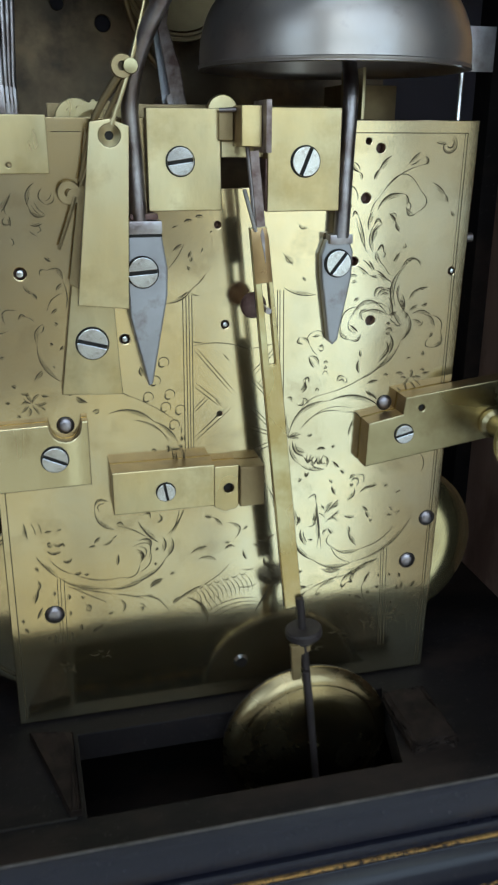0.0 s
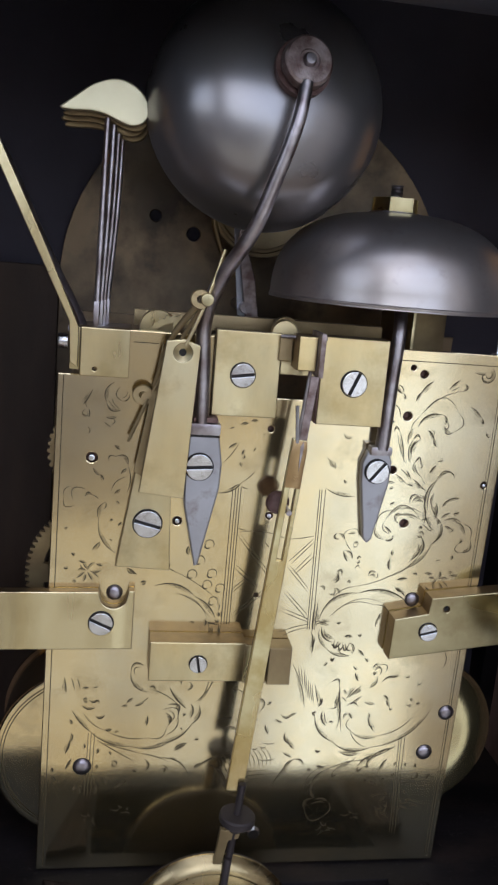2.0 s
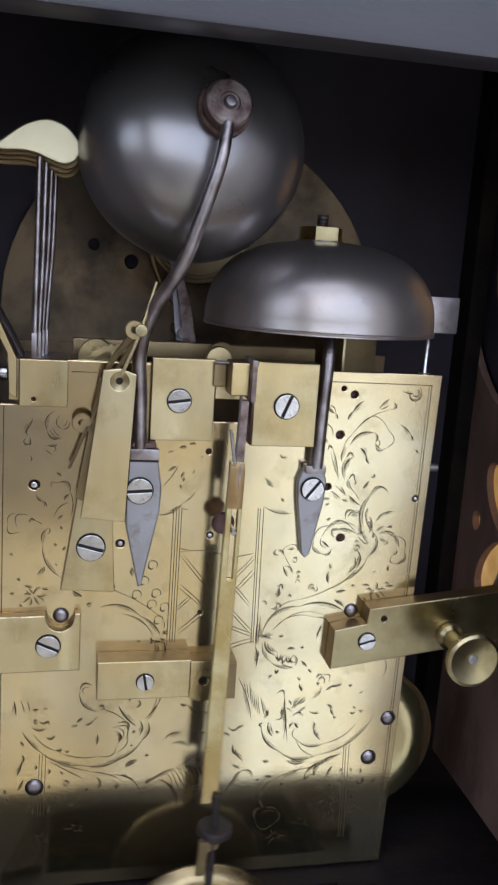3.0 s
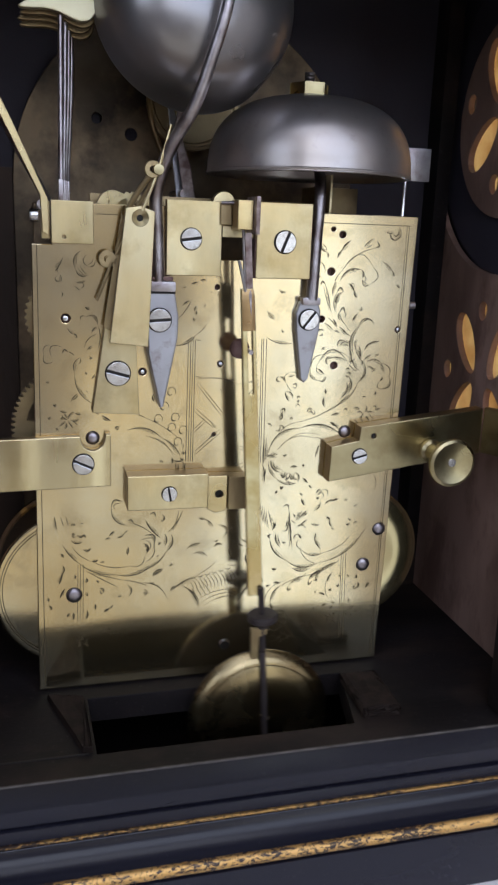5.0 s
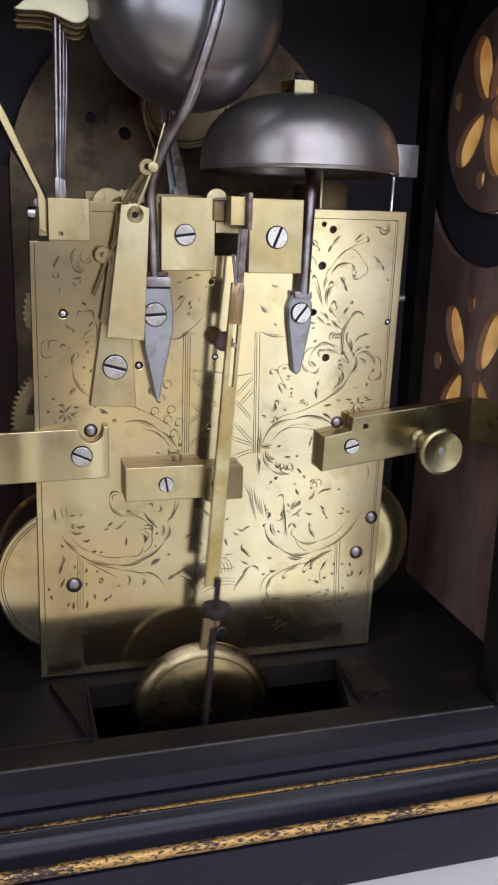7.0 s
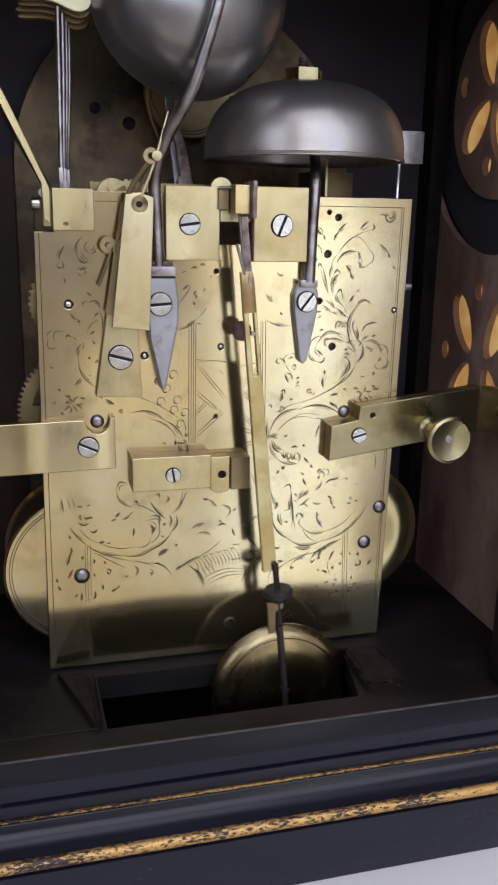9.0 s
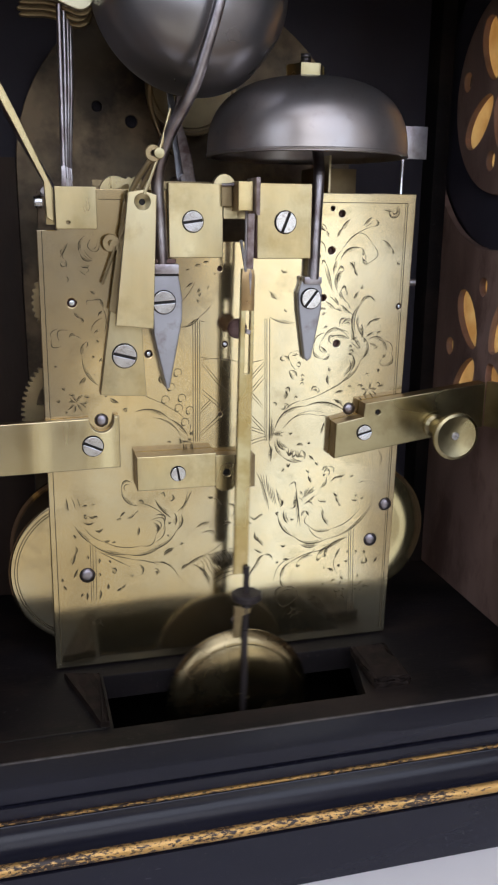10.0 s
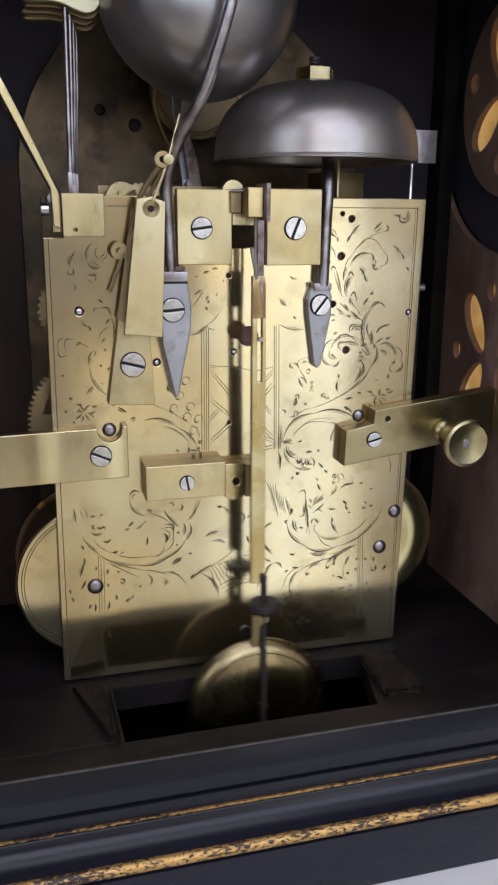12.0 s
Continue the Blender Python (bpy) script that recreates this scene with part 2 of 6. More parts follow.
mottle(STEEL_FOOT, (0.20, 0.15, 0.13), 130, 0.6, 0.56, 0.72)
mottle(STEEL, (0.30, 0.26, 0.25), 260, 0.6, 0.56, 0.70)
mottle(DIAL_BRASS, (0.30, 0.215, 0.125), 26, 0.8, 0.44, 0.62)
mottle(DIAL_BRASS, (0.05, 0.036, 0.028), 55, 0.7, 0.54, 0.70)
mottle(EBONY_IN, (0.034, 0.024, 0.020), 30, 0.75, 0.48, 0.68, (0.6, 1, 1))
mottle(FRET_WOOD, (0.13, 0.07, 0.052), 60, 0.7, 0.48, 0.66, (1, 1, 0.5))
mottle(BRONZE, (0.22, 0.15, 0.07), 70, 0.6, 0.5, 0.68)
GILT = worn_gilt("worn_gilding")
GILT_LINE = worn_gilt("rubbed_gilt_line", 0.47)
CLOTH = material("white_table_top", (0.80, 0.79, 0.82), 0.0, 0.5, dark=(0.7, 0.69, 0.72), scale=8, stain=0.4)
PLASTER = material("room_plaster", (0.66, 0.65, 0.66), 0.0, 0.8, dark=(0.58, 0.57, 0.57), scale=2, stain=0.5)
FLOORING = material("room_floor", (0.35, 0.26, 0.18), 0.0, 0.5, dark=(0.25, 0.17, 0.11), scale=4, stain=0.6)

# ---- builders ----
MM = 0.001


def thing(name, label, category, group="", kind="", at=(0, 0, 0)):
    ob = new(name)
    ob.empty_display_size = 0.01
    ob.location = at
    return tagged(ob, label, category, group, kind)


def finish(me, smooth, crisp=38):
    me.polygons.foreach_set("use_smooth", [smooth] * len(me.polygons))
    if smooth:
        me.set_sharp_from_angle(angle=radians(crisp))
    return me


def part(name, bm, mat, parent=None, label="", smooth=True, crisp=17):
    """Links a bmesh or a mesh as one object under its thing."""
    if isinstance(bm, bmesh.types.BMesh):
        me = bpy.data.meshes.new(name)
        bm.normal_update()
        bm.to_mesh(me)
        bm.free()
    else:
        me = bm
        me.name = name
    finish(me, smooth, crisp)
    me.materials.clear()
    me.materials.append(mat)
    ob = new(name, me)
    if parent:
        ob.parent = parent
        ob.location = -Vector(parent.location) if parent.parent is None else (0, 0, 0)
    return tagged(ob, label)


def box(x0, x1, y0, y1, z0, z1, bevel=0.0, bm=None, turn=None):
    """A box given by its sides in metres, with its edges eased."""
    own = bmesh.new()
    bmesh.ops.create_cube(own, size=1)
    own.transform(Matrix.Translation(((x0 + x1) / 2, (y0 + y1) / 2, (z0 + z1) / 2)) @ Matrix.Diagonal((x1 - x0, y1 - y0, z1 - z0, 1)))
    if bevel:
        bmesh.ops.bevel(own, geom=own.edges[:], offset=bevel, segments=2, affect="EDGES", profile=0.7)
    if turn:
        own.transform(turn)
    return own if bm is None else join(bm, own)


def join(bm, other):
    me = bpy.data.meshes.new("tmp")
    other.to_mesh(me)
    other.free()
    bm.from_mesh(me)
    bpy.data.meshes.remove(me)
    return bm


def slab(outline, y0, y1, holes=(), bevel=0.0):
    """A flat piece cut to an outline of (x, z) in mm with holes through it, from its face at y0 back to y1 (metres)."""
    cu = bpy.data.curves.new("cut", "CURVE")
    cu.dimensions, cu.fill_mode = "2D", "BOTH"
    for ring in (outline, *holes):
        sp = cu.splines.new("POLY")
        sp.points.add(len(ring) - 1)
        for p, (x, z) in zip(sp.points, ring):
            p.co = (x * MM, z * MM, 0, 1)
        sp.use_cyclic_u = True
    cu.extrude = (y1 - y0) / 2 - bevel
    cu.bevel_depth, cu.bevel_resolution, cu.offset = bevel, 1, -bevel
    ob = bpy.data.objects.new("cut", cu)
    scene.collection.objects.link(ob)
    me = bpy.data.meshes.new_from_object(ob.evaluated_get(bpy.context.evaluated_depsgraph_get()))
    bpy.data.objects.remove(ob)
    bpy.data.curves.remove(cu)
    bm = bmesh.new()
    bm.from_mesh(me)
    bpy.data.meshes.remove(me)
    bm.transform(Matrix.Translation((0, (y0 + y1) / 2, 0)) @ Matrix.Rotation(radians(90), 4, "X"))
    bmesh.ops.remove_doubles(bm, verts=bm.verts[:], dist=1e-6)
    return bm


def circle(x, z, r, n=28):
    return [(x + r * math.cos(2 * math.pi * i / n), z + r * math.sin(2 * math.pi * i / n)) for i in range(n)]


def rect(x0, x1, z0, z1):
    return [(x0, z0), (x1, z0), (x1, z1), (x0, z1)]


def lathe(profile, at=(0, 0, 0), axis=(0, 0, 1), n=48):
    """A turned piece: profile of (radius, height) in metres about an axis."""
    bm = bmesh.new()
    rings = []
    for r, h in profile:
        if r < 1e-7:
            rings.append([bm.verts.new((0, 0, h))])
        else:
            rings.append([bm.verts.new((r * math.cos(2 * math.pi * i / n), r * math.sin(2 * math.pi * i / n), h)) for i in range(n)])
    for a, b in zip(rings, rings[1:]):
        for i in range(n):
            j = (i + 1) % n
            vs = []
            for v in (a[i % len(a)], a[j % len(a)], b[j % len(b)], b[i % len(b)]):
                if v not in vs:
                    vs.append(v)
            if len(vs) > 2:
                bm.faces.new(vs)
    bmesh.ops.recalc_face_normals(bm, faces=bm.faces[:])
    turn = Vector(axis).normalized().to_track_quat("Z", "Y").to_matrix().to_4x4()
    bm.transform(Matrix.Translation(at) @ turn)
    return bm


def smooth_line(pts, steps=8):
    """Points along a Catmull-Rom line through the given ones."""
    p = [Vector(q) for q in pts]
    p = [2 * p[0] - p[1]] + p + [2 * p[-1] - p[-2]]
    out = []
    for a, b, c, d in zip(p, p[1:], p[2:], p[3:]):
        for i in range(steps):
            t = i / steps
            out.append(0.5 * (2 * b + (c - a) * t + (2 * a - 5 * b + 4 * c - d) * t * t + (3 * b - a - 3 * c + d) * t ** 3))
    return out + [p[-2]]


def tube(pts, r0, r1=None, n=14, curved=True, flat=1.0):
    """A rod along points (metres), tapering from r0 to r1."""
    line = smooth_line(pts) if curved else [Vector(q) for q in pts]
    r1 = r0 if r1 is None else r1
    bm = bmesh.new()
    rings = []
    for i, p in enumerate(line):
        d = (line[min(i + 1, len(line) - 1)] - line[max(i - 1, 0)]).normalized()
        side = d.cross(Vector((0, 1, 0)))
        side = (side if side.length > 1e-3 else Vector((1, 0, 0))).normalized()
        up = side.cross(d)
        r = r0 + (r1 - r0) * i / (len(line) - 1)
        rings.append([bm.verts.new(p + r * (math.cos(2 * math.pi * k / n) * side + flat * math.sin(2 * math.pi * k / n) * up)) for k in range(n)])
    for a, b in zip(rings, rings[1:]):
        for k in range(n):
            bm.faces.new((a[k], a[(k + 1) % n], b[(k + 1) % n], b[k]))
    bm.faces.new(rings[0])
    bm.faces.new(rings[-1])
    bmesh.ops.recalc_face_normals(bm, faces=bm.faces[:])
    return bm


def screw(x, z, y, r, slot, label="bright steel slotted screw in brass plate"):
    """A cheese-head screw whose face stands at y (metres); x, z, r in mm; slot: its turn in degrees."""
    ob = thing("screw", label, "screw", "slotted screws", at=(x * MM, y, z * MM))
    r *= 1.13
    rm = r * MM
    half = 0.125 * r
    rim = [a for a in np.linspace(math.asin(half / r), math.pi - math.asin(half / r), 20)]
    d = [(r * math.cos(a), r * math.sin(a)) for a in rim]
    bm = slab(d, -0.0006, 0.0002, bevel=0.00018)
    join(bm, slab([(-a, -b) for a, b in d], -0.0006, 0.0002, bevel=0.00018))
    join(bm, lathe([(rm, 0.0), (rm, 0.004)], (0, 0, 0), (0, 1, 0), 32))
    bm.transform(Matrix.Rotation(radians(-slot), 4, "Y"))
    head = part("head", bm, STEEL, ob)
    head.location = (0, 0, 0)
    part("slot", lathe([(0, 0), (rm * 0.97, 0), (rm * 0.97, 0.001), (0, 0.001)], (0, 0.0001, 0), (0, 1, 0), 24), HOLE_SHADE, head, "dark slot", crisp=40)
    # painted ring for the recess shadow round the head
    part("shade_ring", lathe([(rm, 0), (rm * 1.1, 0), (rm * 1.1, 0.0006)], (0, 0.00042, 0), (0, 1, 0), 28), HOLE_SHADE, ob, "dark ring painting the shade round the screw head").location = (0, 0, 0)
    return ob


# ---- the room round the clock ----
RX0, RX1, RY0, RY1, RZ0, RZ1 = -2.6, 2.2, WALL_Y, 2.4, -1.06, 1.85
TABLE_Z = -0.064


def room():
    part("floor", box(RX0, RX1, RY0, RY1, RZ0 - 0.1, RZ0), FLOORING, smooth=False)["kind"] = "structure"
    part("ceiling", box(RX0, RX1, RY0, RY1, RZ1, RZ1 + 0.1), PLASTER, smooth=False)["kind"] = "structure"
    part("wall_north", box(RX0 - 0.1, RX1 + 0.1, RY1, RY1 + 0.1, RZ0, RZ1), PLASTER, smooth=False)["kind"] = "structure"
    part("wall_east", side_slab(rect(RY0 * 1000, RY1 * 1000, RZ0 * 1000, RZ1 * 1000), RX1, RX1 + 0.1, [rect(-560, 660, -60, 960)]), PLASTER, smooth=False)["kind"] = "structure"
    part("wall_west", box(RX0 - 0.1, RX0, RY0, RY1, RZ0, RZ1), PLASTER, smooth=False)["kind"] = "structure"
    holes = [rect(1000 * x0, 1000 * x1, 1000 * z0, 1000 * z1) for x0, x1, z0, z1, _, _ in WINDOWS]
    south = part("wall_south", slab(rect(RX0 * 1000 - 100, RX1 * 1000 + 100, RZ0 * 1000, RZ1 * 1000), RY0 - 0.12, RY0, holes), PLASTER, smooth=False)
    south["kind"] = "structure"
    lamp = thing("ceiling_light", "large flat rectangular ceiling light panel, switched on", "ceiling light", at=(0, 0, PANEL[4]))
    part("housing", box(PANEL[0] - 0.02, PANEL[1] + 0.02, PANEL[2] - 0.02, PANEL[3] + 0.02, PANEL[4], PANEL[4] + 0.04, 0.003), PLASTER, lamp)
    for x in (PANEL[0] + 0.1, PANEL[1] - 0.1):
        part("hanger", tube([(x, -0.775, PANEL[4] + 0.04), (x, -0.775, RZ1)], 0.006, n=10, curved=False), STEEL, lamp)
    table = thing("table", "plain white-topped table on which the clock stands", "table", at=(0, 0, TABLE_Z))
    part("tabletop", box(-0.7, 0.8, -0.145, 0.6, TABLE_Z - 0.03, TABLE_Z, 0.003), CLOTH, table)
    for x in (-0.62, 0.72):
        for y in (-0.10, 0.54):
            part("leg", box(x - 0.03, x + 0.03, y - 0.03, y + 0.03, RZ0, TABLE_Z - 0.03, 0.003), FLOORING, table)


# ---- the clock's case ----
CX, CY0, CY1, CTOP = 0.142, -0.060, 0.118, 0.335   # half width, back face, front face, top


def fret_openings(big, small):
    """Oval openings in (y, z) mm: each big one by its middle, lean from upright and half length, each small one by its middle."""
    rings = []
    for y, z, a, half, w in [(*b, 7.6) for b in big] + [(*b, 0, 4.4, 3.6) for b in small]:
        ca, sa = math.cos(radians(a)), math.sin(radians(a))
        ring = []
        for i in range(26):
            t = 2 * math.pi * i / 26
            along, across = half * math.cos(t), w * math.sin(t) * (1 + 0.14 * math.cos(t))
            ring.append((y + along * sa + across * ca, z + along * ca - across * sa))
        rings.append(ring)
    return rings


def side_slab(outline, x0, x1, holes=(), bevel=0.0):
    """As slab, but upright along y: outline of (y, z) in mm, from x0 to x1."""
    bm = slab(outline, x0, x1, holes, bevel)
    bm.transform(Matrix(((0, 1, 0, 0), (1, 0, 0, 0), (0, 0, 1, 0), (0, 0, 0, 1))))
    bmesh.ops.reverse_faces(bm, faces=bm.faces[:])
    return bm


def clock_case():
    case = thing("clock_case", "ebonised black wooden clock case with gilded mouldings, back open", "clock case", at=(0, 0, TABLE_Z))
    # floor board with the slot in which the pendulum bob swings
    bm = slab(rect(-CX * 1000, CX * 1000, CY0 * 1000, CY1 * 1000), 0, 0.011, [[(-55, -47), (47, -47), (55, -9), (-56, -9)]], 0.0004)
    bm.transform(Matrix.Translation((0, 0, -0.001)) @ Matrix.Rotation(radians(-90), 4, "X"))
    part("floor_board", bm, EBONY_IN, case)
    part("board_seam", box(-0.1290, -0.0580, -0.0468, -0.0462, -0.0020, -0.0006, 0), HOLE_SHADE, case, "dark gap between floor boards")
    # base: walls of the plinth and the stepped back moulding
    for x in (-1, 1):
        part("plinth_side", box(min(x * CX, x * 0.128), max(x * CX, x * 0.128), CY0 + 0.012, CY1, TABLE_Z, -0.018, 0.001), EBONY, case)
    part("base_board", box(-0.1275, 0.1275, CY0 + 0.0105, CY1 - 0.0125, TABLE_Z + 0.0005, TABLE_Z + 0.006, 0.0005), EBONY_IN, case)
    part("plinth_front", box(-CX, CX, CY1 - 0.012, CY1, TABLE_Z + 0.0005, -0.0185, 0.001), EBONY, case)
    part("back_rail", box(-CX, CX, CY0, CY0 + 0.012, -0.0180, -0.0012, 0.0006), EBONY, case)
    part("worn_edge", tube([(-0.106, CY0 + 0.0004, -0.0013), (0.106, CY0 + 0.0004, -0.0013)], 0.0005, n=8, curved=False), WORN, case, "rubbed grey edge of the back rail")
    part("fillet", box(-CX - 0.001, CX + 0.001, CY0 - 0.0012, CY0 + 0.010, -0.0238, -0.0187, 0.0005), EBONY, case)
    part("gilt_fillet", box(-CX - 0.0015, CX + 0.0015, CY0 - 0.0018, CY0 + 0.010, -0.0251, -0.0240, 0.0003), GILT_LINE, case, "thin gilded line")
    prof = [(-0.0620, -0.0253)]
    for i in range(9):
        a = radians(90 * i / 8)
        prof.append((-0.0622 - 0.0095 * (1 - math.cos(a)), -0.0256 - 0.0076 * math.sin(a)))
    prof += [(-0.0720, -0.0335), (-0.050, -0.0335), (-0.050, -0.0253)]
    bm = bmesh.new()
    ends = [[bm.verts.new((x, y, z)) for y, z in prof] for x in (-CX - 0.004, CX + 0.004)]
    for i in range(len(prof)):
        j = (i + 1) % len(prof)
        bm.faces.new((ends[0][i], ends[0][j], ends[1][j], ends[1][i]))
    bm.faces.new(ends[0])
    bm.faces.new(ends[1])
    bmesh.ops.recalc_face_normals(bm, faces=bm.faces[:])
    part("hollow_moulding", bm, EBONY, case)
    part("gilt_bead", tube([(-CX - 0.005, -0.0715, -0.0355), (CX + 0.005, -0.0715, -0.0355)], 0.0024, n=18, curved=False), GILT, case, "worn gilded bead rubbed to black", crisp=40)
    part("plinth_back", box(-CX - 0.003, CX + 0.003, -0.0735, CY0 + 0.010, TABLE_Z, -0.0384, 0.0012), EBONY, case)
    # frame of the back opening
    for x in (-1, 1):
        part("jamb", box(min(x * 0.107, x * CX), max(x * 0.107, x * CX), CY0 + 0.0005, CY0 + 0.015, -0.0008, CTOP, 0.0022), EBONY_IN, case)
    part("head_rail", box(-0.1065, 0.1065, CY0, CY0 + 0.014, 0.2865, CTOP, 0.0015), HEAD_RAIL, case)
    part("top_board", box(-CX, CX, CY0, CY1, CTOP + 0.0003, CTOP + 0.012, 0.001), EBONY, case)
    part("front_wall", box(-CX, CX, CY1 - 0.010, CY1, -0.0008, CTOP, 0), INNER_BLACK, case)
    # pierced sides backed with silk
    arch = [(26 + 68 * math.cos(radians(a)), 241 + 68 * math.sin(radians(a))) for a in range(180, 361, 6)]
    low = [(-45, -0.6), (CY1 * 1000 - 10.5, -0.6), (CY1 * 1000 - 10.5, 241)] + arch[::-1] + [(-45, 241)]
    for side in (1, -1):
        x0, x1 = sorted((side * 0.130, side * 0.1335))
        holes = fret_openings(((43.3, 139.5, 32, 15.8), (12.5, 140, -29, 15.8), (43.3, 107.5, 148, 15.8), (12.5, 107.5, -150, 15.8)), ((30.7, 156), (59.3, 124.2), (-1.5, 124.2), (30, 92)))
        part("side_panel", side_slab(low, x0, x1, holes, 0.0003), FRET_WOOD, case, "brown wood side pierced with oval frets")
        part("silk_backing", box(*sorted((side * 0.1336, side * 0.1342)), -0.04, 0.10, 0.06, 0.17, 0), SILK, case, "gold silk behind the frets")
        ring = [(26 + 68.3 * math.cos(radians(a)), 241 + 68.3 * math.sin(radians(a))) for a in range(0, 360, 6)]
        inner = circle(27, 242, 44.5, 60)
        part("roundel_ring", side_slab(ring, *sorted((side * 0.1345, side * 0.1385)), [inner], 0.0008), BLUE_BLACK, case, "black ring round the pierced roundel")
        petals = [(35 + 18.8 * math.sin(radians(a)), 244 + 18.8 * math.cos(radians(a)), a, 14.8) for a in (20, 134, 207, 268, 325)]
        beads = [(31 + 31.5 * math.sin(radians(a)), 244 + 31.5 * math.cos(radians(a))) for a in (79, 172, 240, 297, 352)]
        holes = fret_openings(petals, beads)
        inner2 = [(a, b) for a, b in circle(27, 242, 44.2, 60)]
        part("roundel", side_slab(inner2, *sorted((side * 0.1312, side * 0.1345)), holes, 0.0004), FRET_WOOD, case, "round brown fret with petal openings")
        part("silk_roundel", box(*sorted((side * 0.1387, side * 0.1392)), -0.016, 0.070, 0.199, 0.285, 0), SILK, case, "gold silk behind the frets")
        part("outer_side", side_slab(rect(-45, CY1 * 1000 - 10, -0.8, CTOP * 1000), *sorted((side * 0.1395, side * CX)), [circle(27, 242, 45, 40), rect(-14, 74, 72, 170)]), BLUE_BLACK, case)
        part("corner_post", box(*sorted((side * 0.122, side * 0.1297)), 0.074, CY1 - 0.0105, -0.0008, CTOP, 0.001), EBONY_IN, case)


# ---- the movement ----
PLATE = [(-75, 0), (75, 0), (79, 196.5), (-66, 196.5), (-66, 181.5), (-73.2, 181.5)]
PIVOTS = [(43, 174, 1.9), (46.5, 136, 1.9), (73.7, 151, 1.5), (-61.5, 154.5, 2.2), (-32.5, 134, 1.9), (43, 190.5, 1.1), (47, 188.5, 1.7), (40, 155, 1.7),
          (-1.5, 137, 1.6), (-3.5, 167, 1.3), (-3.5, 108, 1.1)]


def ribbon(bm, pts, w, y=-0.00004, taper=True):
    """One cut of the graver: a thin line in the plate's face that swells and dies away; pts in mm."""
    w *= 0.72
    n = len(pts)
    prev = None
    for i, (x, z) in enumerate(pts):
        ax, az = pts[max(i - 1, 0)]
        bx, bz = pts[min(i + 1, n - 1)]
        d = math.hypot(bx - ax, bz - az) or 1.0
        t = i / (n - 1)
        h = w / 2 * ((0.18 + 0.82 * math.sin(math.pi * t) ** 0.8) if taper else 1.0)
        ox, oz = -(bz - az) / d * h, (bx - ax) / d * h
        row = bm.verts.new(((x + ox) * MM, y, (z + oz) * MM)), bm.verts.new(((x - ox) * MM, y, (z - oz) * MM))
        if prev:
            bm.faces.new((prev[0], row[0], row[1], prev[1]))
        prev = row


def arc(bm, cx, cz, r, a0, a1, w=0.35, taper=True, squash=1.0):
    n = max(6, int(abs(a1 - a0) / 7))
    ribbon(bm, [(cx + r * math.cos(radians(a0 + (a1 - a0) * i / n)), cz + squash * r * math.sin(radians(a0 + (a1 - a0) * i / n))) for i in range(n + 1)], w, taper=taper)


def volute(bm, x, z, r, a0, turn, w=0.5, grow=0.45):
    """A scroll that starts wide at angle a0 and winds in by turn degrees, with a second finer line inside it."""
    n = max(10, int(abs(turn) / 12))
    for scale, ww in ((1.0, w), (0.8, w * 0.45)):
        pts = []
        for i in range(n + 1):
            t = i / n
            rr = r * scale * (1 - (1 - grow) * t)
            a = radians(a0 + turn * t)
            pts.append((x + rr * math.cos(a), z + rr * math.sin(a)))
        ribbon(bm, pts, ww)


def cuts(bm, *rows):
    """Curved cuts of the graver, each from its start to its end in mm, with its bulge as a share of its length and its width."""
    for x0, z0, x1, z1, bulge, w in rows:
        dx, dz = x1 - x0, z1 - z0
        pts = []
        for i in range(11):
            t = i / 10
            off = 4 * bulge * t * (1 - t)
            pts.append((x0 + dx * t - dz * off, z0 + dz * t + dx * off))
        ribbon(bm, pts, w)
        if w > 0.52:
            # hairlines laid inside the curve
            ln, side = math.hypot(dx, dz) or 1.0, -1 if bulge > 0 else 1
            for gap, first, last in ((0.55, 2, 10), (1.0, 4, 9))[:2 if ln > 5 else 1]:
                d = side * gap * (0.7 + 0.4 * w) / ln
                ribbon(bm, [(x - dz * d, z + dx * d) for x, z in pts[first:last]], 0.26)


